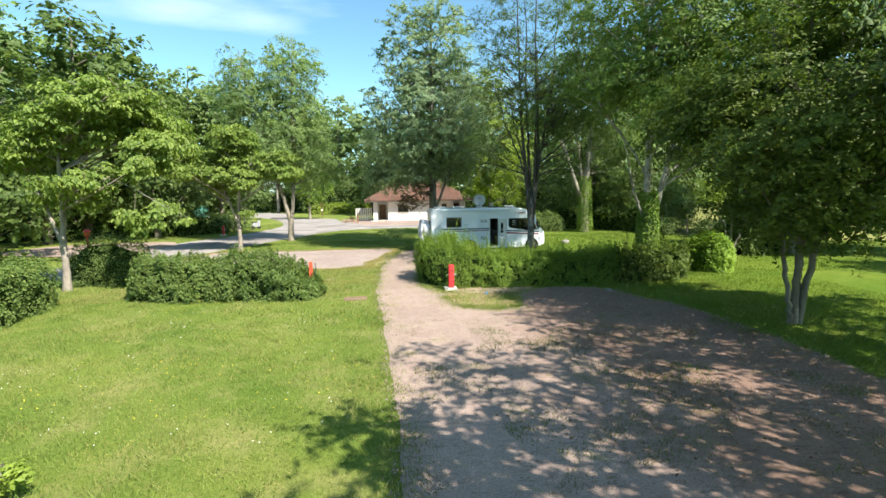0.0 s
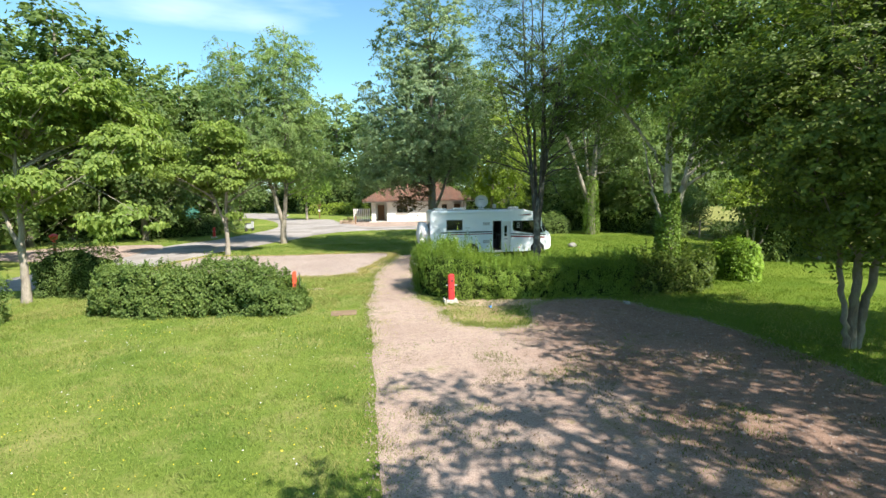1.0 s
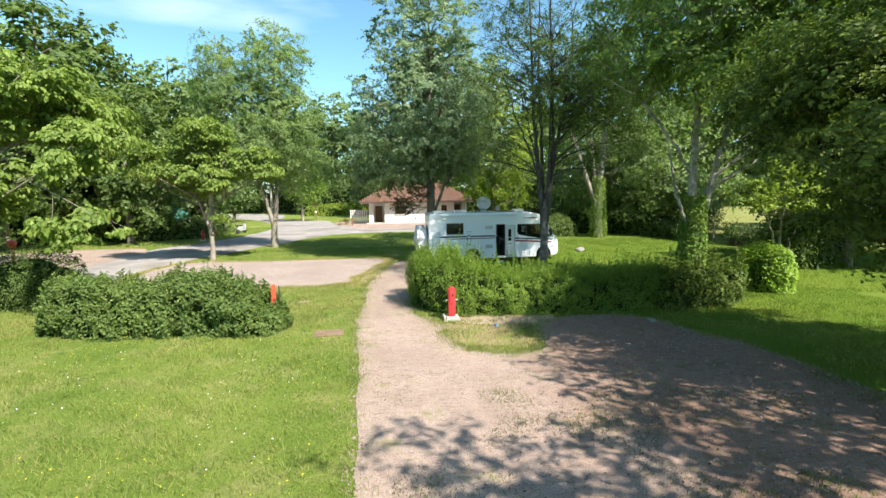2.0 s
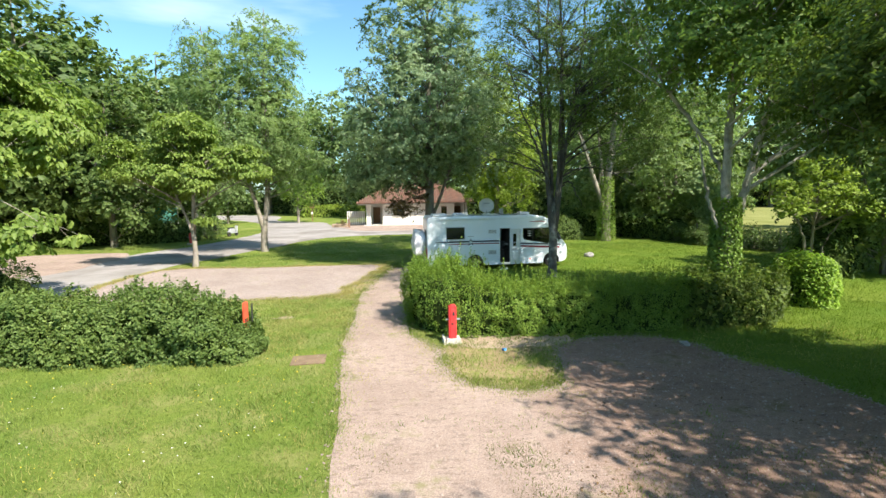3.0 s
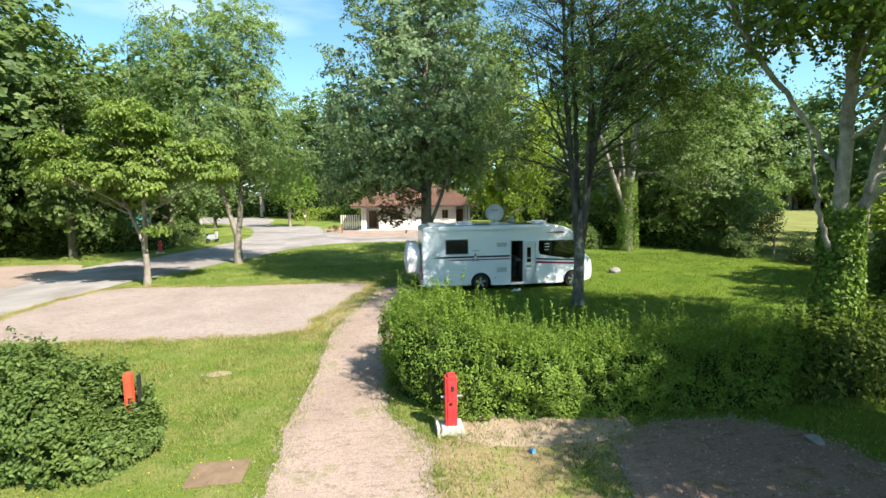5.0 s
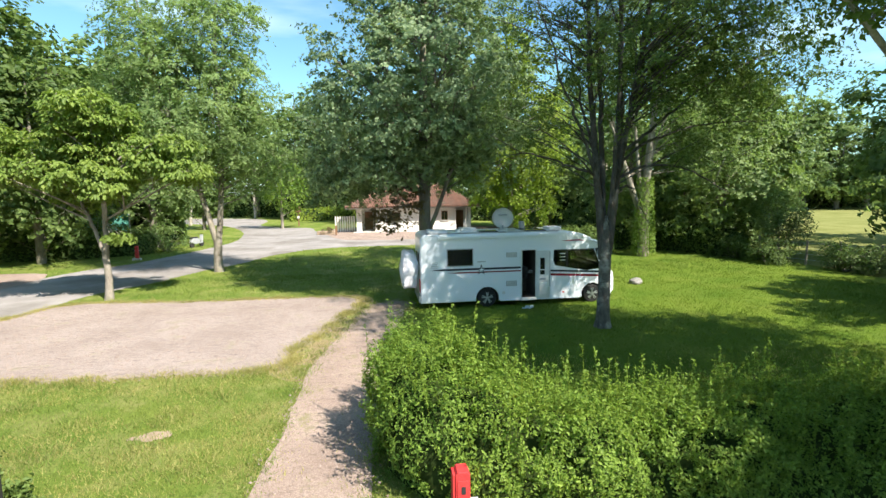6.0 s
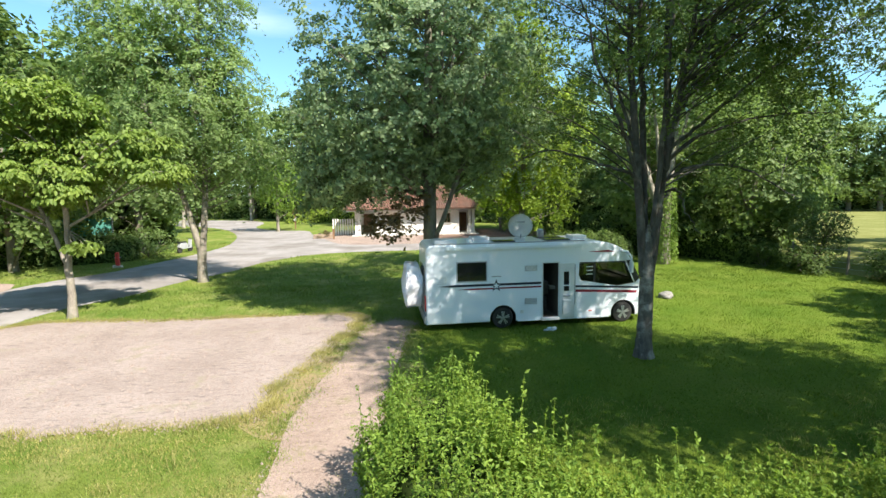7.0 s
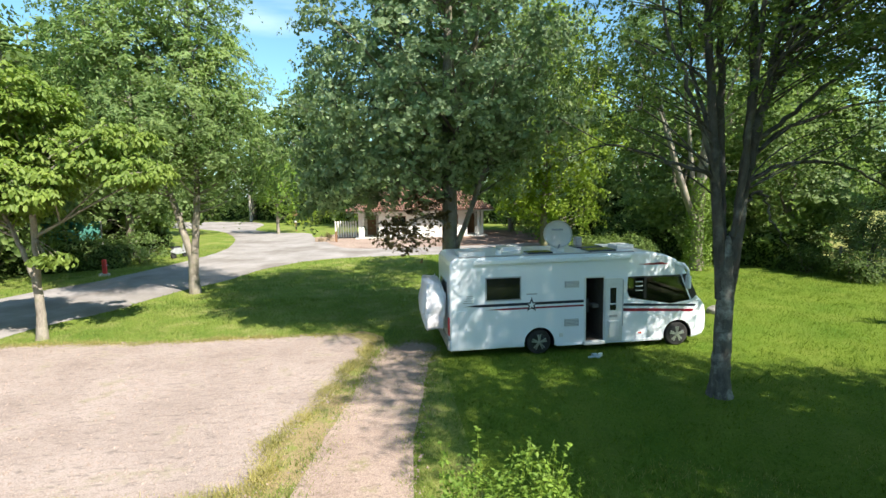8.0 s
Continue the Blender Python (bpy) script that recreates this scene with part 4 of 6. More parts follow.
# four-stemmed tree beside the gravel bay
make_tree("hornbeam_tree", 10.05, 7.25, 0, BARK, HORNBEAM, "four-stemmed tree with a dense low green crown", "tree", seed=61,
          stems=[[(-0.12, 0, -0.05, 0.074), (-0.2, 0, 0.8, 0.063), (-0.36, 0.1, 1.9, 0.059), (-0.6, 0.1, 4.0, 0.044), (-1.0, 0.1, 8, 0.015)],
                 [(0, 0, -0.05, 0.111), (0.0, 0, 1.0, 0.092), (0.02, 0, 2.2, 0.085), (0.0, 0, 5, 0.059), (-0.1, 0, 10, 0.022)],
                 [(0.1, 0.1, -0.05, 0.089), (0.2, 0.15, 1.0, 0.074), (0.35, 0.3, 2.2, 0.074), (0.7, 0.8, 4.4, 0.052), (1.0, 1.2, 8, 0.015)],
                 [(0.14, 0, -0.05, 0.096), (0.26, 0, 0.9, 0.085), (0.48, 0, 2.1, 0.081), (0.9, 0, 4.2, 0.059), (1.5, 0, 9, 0.022)]],
          blobs=[(0.6, 0, 6.0, 3.5, 3.6, 2.4), (-2.1, 0.8, 5.5, 1.7, 2.0, 1.2), (-0.4, 2.7, 6.1, 2.0, 1.8, 1.2), (1.2, 0.2, 8.2, 2.4, 2.4, 1.3), (3.0, -0.6, 5.6, 2.6, 2.6, 2.0), (0.2, -0.2, 3.7, 2.6, 2.6, 1.2), (-1.6, -1.2, 4.8, 1.6, 1.6, 1.0)],
          clumps=980, per_clump=126, leaf=0.113, clump_r=0.62, low=2.2, flat=0.3, droop=0.3, up=0.8, aspect=0.58, sprays=7)

# yellow-green tree beyond the motorhome
slender = make_tree("lime_tree", 6.9, 35.9, 0, BARK, LEAF_LIME, "slender tree with yellowish green foliage", "tree", seed=71,
          stems=[[(0, 0, -0.05, 0.2), (0, 0, 3, 0.15), (0.1, 0, 7, 0.10), (0.1, 0, 11, 0.03)]],
          blobs=[(0, 0, 7.8, 3.3, 3.3, 3.8), (0, 0, 11.2, 2.3, 2.3, 2.4), (0.6, 0, 4.4, 2.0, 2.0, 1.8), (-0.9, 0, 4.6, 1.6, 1.6, 1.5)], clumps=340, per_clump=78, leaf=0.185, clump_r=0.68, flat=0.5, droop=0.3, up=0.6, sprays=6)


# trees beside and behind the gravel bay that shade it
bay_a = make_tree("maple_tree", 8.6, -3.6, 0, BARK, LEAF_MAPLE, "spreading maple that shades the gravel bay", "tree", seed=81, group="trees round the bay",
          stems=[[(0, 0, -0.05, 0.34), (0, 0, 3, 0.26), (0.1, 0, 7, 0.16), (0.1, 0, 12, 0.03)]],
          blobs=[(0, 0, 8, 4.6, 4.6, 3.6), (-2.2, 0.2, 6.5, 3.0, 2.6, 2.0), (1.6, 1.2, 7.0, 2.4, 2.4, 1.8), (-3.9, 0.2, 7.2, 1.7, 1.5, 1.3), (-5.5, 1.3, 6.6, 1.15, 1.3, 0.8), (-5.6, 0.9, 6.4, 1.0, 1.2, 0.7), (0.8, 4.4, 7.8, 2.2, 2.0, 1.5)], clumps=285, per_clump=70, leaf=0.19, clump_r=0.75, flat=0.5, droop=0.25, up=0.7, aspect=0.65, sprays=6)
copy_thing(bay_a, pose(7.0, -8.6, 0, 0, 0, 130))
copy_thing(bay_a, pose(12.8, 2.4, 0, 0, 0, 220))
for x, y, a in ((29.5, 18.5, 10),):
    copy_thing(bay_a, pose(x, y, 0, 0, 0, a) @ Matrix.Diagonal((1.05, 1.05, 1.15, 1)))

# woodland all round: three trees, repeated with other turns and sizes
def woodland_tree(seed, h, r, leafm, label, leaf=0.53, clumps=115, per=46, low=0.2):
    lobes = random.Random(seed)
    extra = []
    for k in range(6):
        a = 2 * math.pi * (k + lobes.uniform(0, 0.7)) / 6
        extra.append((0.72 * r * math.cos(a), 0.72 * r * math.sin(a), h * lobes.uniform(0.36, 0.74), r * lobes.uniform(0.32, 0.46), r * lobes.uniform(0.32, 0.46), h * lobes.uniform(0.08, 0.15)))
    return make_tree("woodland_tree", 0, 0, 0, BARK_PALE if seed == 92 else BARK, leafm, label, "tree", seed=seed, group="woodland round the campsite",
                     stems=[[(0, 0, -0.05, 0.34), (0, 0, h * 0.25, 0.26), (0.2, 0, h * 0.55, 0.16), (0.1, 0.1, h * 0.95, 0.03)],
                            [(0, 0, h * 0.25, 0.15), (-r * 0.3, 0.1, h * 0.42, 0.1), (-r * 0.5, 0.1, h * 0.7, 0.03)]],
                     blobs=[(0, 0, h * 0.55, r * 0.85, r * 0.85, h * 0.33), (0.15 * r, 0, h * 0.82, r * 0.5, r * 0.5, h * 0.17), (-r * 0.4, 0.2, h * low + 0.8, r * 0.7, r * 0.7, h * 0.15), (r * 0.45, -0.3, h * low + 1.2, r * 0.65, r * 0.65, h * 0.16), *extra],
                     clumps=clumps, per_clump=per, leaf=leaf, clump_r=1.1, flat=0.55, droop=0.3, up=0.6, limb_part=0.15, aspect=0.64, sprays=7)


W = [woodland_tree(91, 17, 5.0, LEAF_WOOD, "tall leafy woodland tree at the campsite's edge"),
     woodland_tree(92, 20, 4.6, LEAF_ASH, "tall grey-green woodland tree with an open crown"),
     woodland_tree(93, 15, 5.4, LEAF_DARK, "dense dark green woodland tree"),
     woodland_tree(94, 16, 5.0, LEAF_WOOD, "leafy mid-green woodland tree beside the lawn", leaf=0.395, clumps=165, per=62),
     woodland_tree(95, 15, 5.2, LEAF_DARK, "dark green woodland tree beside the lawn", leaf=0.395, clumps=165, per=62)]
# x, y, which, size
SPOTS = [(-24, 46, 3, 1.0), (-27.5, 44.5, 4, 1.3), (-22.5, 41.5, 4, 0.8), (-29.5, 38, 4, 0.95), (29.0, 31.0, 3, 0.8), (21.2, 20.6, 3, 0.55), (-29, 42.5, 4, 1.4), (-38, 47, 1, 1.1), (-20, 51, 3, 0.95), (-27, 53, 0, 1.1), (-34, 56, 2, 1.25), (-44, 50, 0, 1.2), (-24, 62, 1, 0.9), (-32, 66, 0, 1.2), (-42, 64, 1, 1.2), (-36, 48, 2, 1.35), (-33, 33, 2, 1.0), (-24.5, 24, 4, 1.05), (-34, 14, 1, 0.9),
         (-27, 106, 0, 1.5), (-19, 109, 2, 1.5), (-38, 116, 2, 1.2), (-50, 114, 0, 1.1), (-12.5, 98, 3, 1.5), (-7, 96, 0, 1.3), (-18, 100, 0, 1.25), (0, 88, 0, 1.05), (8, 90, 2, 1.2), (16, 84, 0, 1.1), (24, 80, 1, 1.0), (5, 78, 0, 0.9), (-4, 80, 2, 0.9), (-24, 72, 2, 0.7), (-46, 74, 2, 1.1),
         (14, 56, 4, 0.78), (19, 49, 3, 0.8), (24, 46, 3, 0.85), (22, 58, 1, 0.6), (29, 52, 3, 0.78), (38, 62, 1, 0.75), (48, 78, 0, 1.1), (62, 96, 1, 1.2), (30, 70, 0, 1.0), (17.5, 43.0, 3, 0.74), (21.5, 43.5, 3, 0.66), (21.6, 38.4, 3, 0.62), (26, 43.5, 3, 0.8), (29, 46.5, 4, 0.85), (33, 52, 3, 0.85), (27, 50, 0, 0.9), (11.5, 50.5, 4, 0.6), (-23, 52, 0, 1.05), (16.5, 60, 3, 0.95), (12, 66, 0, 0.9), (18, 64, 2, 0.95),
         (68, 98, 0, 1.3), (74, 94, 3, 1.45), (80, 92, 3, 1.25), (77, 96, 0, 1.3), (84, 90, 4, 1.25), (70, 100, 2, 1.5), (87, 88, 3, 1.15), (95, 84, 0, 1.1), (104, 82, 2, 1.2), (44, 38, 2, 1.0), (26, 18, 0, 0.8), (30, 8, 2, 0.9), (-26, 2, 1, 0.8), (-20, -14, 0, 0.9), (4, -24, 2, 1.0)]
srng = random.Random(4)
for x, y, w, s in SPOTS:
    m = pose(x, y, 0, 0, 0, srng.uniform(0, 360)) @ Matrix.Diagonal((s * srng.uniform(0.9, 1.1), s, s * srng.uniform(0.92, 1.1), 1))
    copy_thing(W[w], m)
for w, (x, y) in zip(W, ((-56, 60), (-70, 70), (44, 100), (29.5, 28.5), (38, 33))):
    w.matrix_basis = pose(x, y, 0)

# ---- hedges and shrubs ----
hedge("privet_hedge", [(0.95, 17.5, 1.0), (0.9, 16.2, 1.05), (1.05, 14.9, 1.08), (1.9, 14.4, 0.98), (3.2, 14.3, 0.80), (4.8, 14.3, 0.74), (6.2, 14.3, 0.71), (7.3, 14.35, 0.8), (8.4, 14.4, 0.94)], 0.76, 1.62, 1700, 0.06, LEAF_HEDGE, 101, "bright green privet hedge with loose upright shoots", shoots=110, lumps=0.42)
hedge("dogwood_hedge", [(7.7, 14.35, 0.9), (9.2, 14.45, 1.08), (10.2, 14.6, 1.0), (11.4, 14.9, 1.1)], 0.85, 1.14, 620, 0.11, HORNBEAM, 128, "loose broad-leaved end of the hedge", shoots=30, lumps=0.6, aspect=0.6)
hedge("hazel_hedge", [(-3.55, 13.05, 0.44), (-4.0, 13.1, 0.5), (-4.5, 13.2, 0.86), (-5.1, 13.3, 0.98), (-6, 13.35, 0.98), (-8.2, 13.5, 0.96), (-10.4, 13.9, 0.95)], 0.95, 1.55, 1250, 0.084, LEAF_HEDGE_B, 102, "dense mid-green hedge with small pale leaves", shoots=60, shoot_h=0.055, aspect=0.6)
hedge("laurel_hedge", [(12.7, 16.1, 1.0), (13.4, 16.2, 1.0), (14.3, 16.3, 0.96)], 1.05, 1.7, 900, 0.13, LEAF_LAUREL, 103, "clipped bright green laurel bush", lumps=0.15, gaps=-0.75, aspect=0.5, category="bush")
hedge("side_hedge", [(-12.9, 7.5, 0.9), (-13.0, 9.6, 0.95), (-13.2, 11.5, 0.95), (-13.5, 13.2, 1.0)], 0.95, 1.75, 560, 0.10, LEAF_HEDGE_B, 104, "dark green shaded hedge along the lawn", aspect=0.6)
hedge("back_hedge", [(-14.6, 17.4, 1.0), (-13.2, 17.3, 1.0), (-11.6, 17.0, 1.0)], 0.9, 2.1, 480, 0.09, LEAF_DARK, 105, "dark green hedge behind the young tree")
hedge("boundary_hedge", [(9.0, 40.2, 1.0), (12, 39.6, 1.1), (14.5, 39.3, 1.0)], 1.1, 1.6, 260, 0.13, LEAF_HEDGE_B, 106, "rough mixed hedge behind the lawn")
hedge("roadside_hedge", [(-38, 40, 1.1), (-30, 43, 1.1), (-22, 44.5, 1.0), (-18, 46.5, 0.8)], 1.3, 2.3, 90, 0.22, LEAF_DARK, 107, "dark shaded hedge along the campsite road")
hedge("field_hedge", [(17.8, 20.6, 0.9), (22, 23.6, 1.1), (26.5, 27, 1.1), (31, 29.5, 1.0)], 1.3, 3.2, 70, 0.22, LEAF_DARK, 127, "tall dark hedge beside the meadow")
hedge("roadside_hedge", [(12.5, 43.5, 1.0), (16, 42.6, 1.1), (18.8, 41.2, 1.1), (20.6, 38.2, 0.95), (21.2, 36.2, 0.8)], 1.3, 2.4, 90, 0.20, LEAF_DARK, 108, "tall dark hedge under the trees at the lawn's end")
shrub("elder_bush", 23.1, 35.3, 1.7, 1.4, 4.0, 5200, 0.15, LEAF_WOOD, 109, "leafy green bush beside the wire fence")
shrub("bramble", 20.9, 33.6, 0.8, 1.8, 1.3, 3000, 0.13, LEAF_DARK, 110, "low tangled brambles along the fence")
shrub("bramble", 22.4, 30.2, 0.9, 2.0, 1.5, 3000, 0.13, LEAF_DARK, 111, "low tangled brambles along the fence")
shrub("bramble", 20.3, 35.6, 0.8, 0.9, 1.3, 2200, 0.13, LEAF_DARK, 112, "low tangled brambles along the fence")
make_tree("fig_tree", 17.2, 20.3, 0, BARK, LEAF_LIME, "low spreading yellow-green tree in front of a dark hedge", "tree", seed=113,
          stems=[[(0, 0, 0, 0.07), (-0.2, -0.1, 1.4, 0.055), (-0.9, -0.3, 2.8, 0.035), (-1.5, -0.4, 3.6, 0.012)],
                 [(0.1, 0.05, 0, 0.08), (0.2, 0, 1.6, 0.06), (0.3, 0, 3.2, 0.04), (0.5, 0.1, 4.8, 0.012)],
                 [(0.15, -0.05, 0, 0.06), (0.6, -0.1, 1.3, 0.05), (1.3, -0.2, 2.6, 0.03), (1.9, -0.2, 3.4, 0.01)]],
          blobs=[(0.1, 0, 3.9, 1.7, 1.5, 0.9), (-1.0, -0.3, 3.3, 1.1, 1.1, 0.7), (1.3, -0.2, 3.2, 1.3, 1.2, 0.8), (0.5, 0.2, 4.5, 1.2, 1.1, 0.6)],
          clumps=130, per_clump=60, leaf=0.13, clump_r=0.42, low=2.0, flat=0.5, droop=0.3, up=0.7, aspect=0.6, sprays=6)
shrub("roadside_bush", -17.6, 47.5, 2.0, 1.6, 2.0, 2600, 0.18, LEAF_WOOD, 114, "rounded green bush beside the road")
shrub("roadside_bush", -33.5, 84, 2.4, 2.0, 2.6, 1800, 0.26, LEAF_LIME, 115, "yellow-green shrub by the road bend")
shrub("lawn_shrub", -5.7, 1.0, 0.55, 0.5, 0.62, 900, 0.09, LEAF_LIME, 116, "small leafy shrub on the lawn")
hedge("garden_hedge", [(-17, 88, 1), (-12, 89, 1), (-6, 87.5, 1)], 1.2, 2.0, 60, 0.30, LEAF_LIME, 117, "clipped bright hedge on the far lawn")
make_tree("willow_tree", -14.2, 71, 0, BARK_PALE, LEAF_HEDGE, "small pale green drooping tree by the road", "tree", seed=118, stems=[[(0, 0, 0, 0.2), (0, 0, 2.5, 0.14), (0.1, 0, 8, 0.03)]],
          blobs=[(0, 0, 6.0, 3.2, 3.0, 3.0), (1, 0, 4.0, 2.4, 2.0, 1.8)], clumps=90, per_clump=45, leaf=0.3, clump_r=0.8, flat=0.9, droop=0.25)


# undergrowth that closes the woodland's edge
for seed, line, half, h in ((121, [(-52, 47, 1), (-42, 56, 1.1), (-30, 60, 0.9), (-21, 58, 1)], 2.0, 5.0), (122, [(-20, 96, 1), (-6, 90, 1.1), (8, 84, 1), (24, 74, 1)], 2.2, 6.0), (123, [(16, 55, 1), (19, 47, 1.1), (23, 43.5, 1), (28.5, 44.5, 0.9)], 2.0, 4.6),
                            (124, [(-64, 112, 1), (-44, 111, 1.1), (-28, 108, 1), (-16, 105, 1)], 2.2, 5.0), (125, [(36, 64, 1), (52, 88, 1.1), (76, 102, 1), (112, 88, 1)], 2.4, 6.5), (126, [(-44, 40, 1), (-38, 30, 1), (-30, 24, 1)], 1.8, 4.0)):
    hedge("thicket", line, half, h, 13, 0.5, LEAF_WOOD if seed % 2 else LEAF_DARK, seed, "dense green undergrowth at the woodland's edge", lumps=0.5, category="undergrowth")


# ---- motorhome ----
def cut(ob, cutters):
    """Cuts openings into ob; the cut faces take the cutters' own material."""
    for c in cutters:
        c.parent = ob.parent
        b = ob.modifiers.new("opening", "BOOLEAN")
        b.operation, b.solver, b.object, b.material_mode = "DIFFERENCE", "EXACT", c, "TRANSFER"
    me = bpy.data.meshes.new_from_object(ob.evaluated_get(bpy.context.evaluated_depsgraph_get()))
    ob.modifiers.clear()
    ob.data = me
    for c in cutters:
        bpy.data.objects.remove(c)


def cutter(bm, material):
    me = bpy.data.meshes.new("cutter")
    bm.to_mesh(me)
    bm.free()
    me.materials.append(material)
    return new("cutter", me)


def prism(outline, y0, y1, bevel=0.0, segs=3):
    """An outline in x and z, drawn out from y0 to y1."""
    bm = bmesh.new()
    a = [bm.verts.new((x, y0, z)) for x, z in outline]
    b = [bm.verts.new((x, y1, z)) for x, z in outline]
    n = len(outline)
    f0, f1 = bm.faces.new(a), bm.faces.new(b[::-1])
    for i in range(n):
        bm.faces.new((a[i], b[i], b[(i + 1) % n], a[(i + 1) % n]))
    bmesh.ops.recalc_face_normals(bm, faces=bm.faces)
    if bevel:
        bmesh.ops.bevel(bm, geom=list({e for f in (f0, f1) for e in f.edges}), offset=bevel, segments=segs, affect="EDGES", profile=0.6)
    return bm


def road_wheel(parent, x, y, r):
    out = Matrix.Translation((x, y, r)) @ pose(0, 0, 0, 90, 0, 0)
    tyre_bm = cyl(r, r, 0.24, 32, out, bevel=0.045)
    tyre = part("wheel", tyre_bm, RUBBER, parent, "black tyre on an alloy rim", True)
    face = y - 0.115
    rim = cyl(r * 0.68, r * 0.64, 0.03, 28, Matrix.Translation((x, face, r)) @ pose(0, 0, 0, 90, 0, 0))
    part("rim", rim, BLACK_TRIM, tyre)
    bm = bmesh.new()
    for k in range(5):
        a = radians(90 + 72 * k)
        for off in (-0.16, 0.16):
            m = Matrix.Translation((x, face - 0.02, r)) @ Matrix.Rotation(-a + off, 4, "Y") @ Matrix.Translation((r * 0.36, 0, 0))
            add_box(bm, -r * 0.28, r * 0.28, -0.012, 0.012, -0.02, 0.02, 0.004, m)
    cyl(r * 0.16, r * 0.14, 0.05, 16, Matrix.Translation((x, face - 0.02, r)) @ pose(0, 0, 0, 90, 0, 0), bm)
    part("spokes", bm, ALLOY, tyre, "bright alloy spokes")


def motorhome():
    t = thing("motorhome", 1.30, 25.28, 0.0, 3.0, "white motorhome with navy and red stripes, door open, on grass", "motorhome")
    S = 0.22
    roof = [(0.0, S), (0.0, 2.50), (0.03, 2.60), (0.10, 2.67), (0.22, 2.70), (5.1, 2.70), (5.6, 2.68), (6.0, 2.60), (6.32, 2.46), (6.55, 2.26), (6.66, 2.08), (6.98, 1.42), (7.14, 1.28), (7.24, 1.12), (7.28, 0.85), (7.27, 0.45), (7.18, 0.30), (7.0, S + 0.02), (6.9, S)]
    body = part("body", prism(roof[::-1], 0.0, 2.28, 0.07, 4), PAINT_WHITE, t, "glossy white body with rounded front", True)
    arches = [cutter(cyl(0.42, 0.42, 0.75, 32, Matrix.Translation((x, y, 0.33)) @ pose(0, 0, 0, 90, 0, 0)), BLACK_TRIM) for x in (2.42, 6.43) for y in (0.22, 2.06)]
    door = cutter(box(3.72, 4.22, -0.2, 1.55, 0.30, 2.04), INSIDE)
    cab = cutter(prism([(4.92, 2.02), (6.46, 2.02), (6.78, 1.30), (6.2, 1.22), (4.98, 1.44), (4.90, 1.62)], -0.2, 2.6), INSIDE)
    shield = cutter(box(6.30, 7.1, 0.16, 2.12, 1.46, 2.08), INSIDE)
    cut(body, arches + [door, cab, shield])
    body.data.polygons.foreach_set("use_smooth", [False] * len(body.data.polygons))
    # glass
    for y, nm in ((0.012, "cab_window"), (2.268, "cab_window")):
        w = part(nm, prism([(4.93, 2.01), (6.45, 2.01), (6.77, 1.31), (6.2, 1.23), (4.99, 1.45), (4.91, 1.62)], y - 0.006, y + 0.006), CAB_GLASS, t, "tinted cab side window")
        w.visible_shadow = False
        if y < 1:
            for k, z in enumerate((1.62, 1.74, 1.86)):
                part("window_slat", box(5.15, 5.36, -0.004, 0.004, z, z + 0.03, 0.003), PLASTIC_WHITE, w, "pale sticker bar")
            bm = bmesh.new()
            add_box(bm, 5.40, 5.46, -0.006, 0.03, 1.40, 2.0)
            add_box(bm, 4.94, 6.46, -0.006, 0.03, 1.985, 2.03, 0.005)
            part("window_frame", bm, BLACK_TRIM, w)
    ws = part("windscreen", prism([(6.655, 2.10), (6.985, 1.42), (6.965, 1.41), (6.635, 2.09)], 0.12, 2.16), CAB_GLASS, t, "raked tinted windscreen")
    ws.visible_shadow = False
    part("side_quarter", prism([(6.50, 2.03), (6.64, 2.05), (6.955, 1.42), (6.82, 1.31)], -0.003, 0.03), BLACK_TRIM, ws, "black windscreen pillar")
    part("windscreen_edge", prism([(6.67, 2.11), (7.0, 1.42), (6.97, 1.42), (6.64, 2.10)], 0.03, 0.125), BLACK_TRIM, ws)
    # dashboard, seats
    part("dashboard", box(6.35, 6.92, 0.2, 2.05, 1.0, 1.40, 0.06), INSIDE, t)
    for y in (0.35, 1.45):
        seat = part("cab_seat", box(5.55, 5.72, y, y + 0.5, 1.25, 1.86, 0.06), CUSHION, t, "grey cab seat")
        part("headrest", box(5.55, 5.68, y + 0.12, y + 0.38, 1.88, 2.0, 0.04), CUSHION, seat)
    bench = part("bench_seat", box(3.74, 4.2, 0.95, 1.5, 0.34, 0.82, 0.05), INSIDE, t)
    part("backrest", box(4.06, 4.21, 0.85, 1.5, 0.85, 1.28, 0.05), CUSHION, bench, "grey cushion")
    part("armrest", box(4.02, 4.21, 0.24, 0.5, 1.14, 1.25, 0.03), CUSHION, bench, "pale grab rest")
    # habitation window
    w = part("window", box(0.97, 1.88, -0.022, 0.02, 1.56, 2.14, 0.02), WINDOW_DARK, t, "dark smoked acrylic window")
    bm = bmesh.new()
    for b in ((0.94, 1.91, 2.13, 2.17), (0.94, 1.91, 1.53, 1.57), (0.94, 0.98, 1.53, 2.17), (1.87, 1.91, 1.53, 2.17)):
        add_box(bm, b[0], b[1], -0.016, 0.02, b[2], b[3], 0.006)
    part("window_frame", bm, GREY_TRIM, w)
    # entrance door folded back flat against the side
    dm = pose(4.24, -0.02, 0, 0, 0, -4)
    leaf = part("entrance_door", box(0.0, 0.50, -0.045, 0.0, 0.27, 2.02, 0.018, dm), PLASTIC_WHITE, t, "open entrance door folded back, inner side showing")
    part("door_window", box(0.14, 0.31, -0.058, -0.04, 1.14, 1.76, 0.012, dm), WINDOW_DARK, leaf, "narrow dark pane")
    part("blind_rail", box(0.13, 0.32, -0.065, -0.04, 1.30, 1.335, 0.005, dm), PLASTIC_WHITE, leaf)
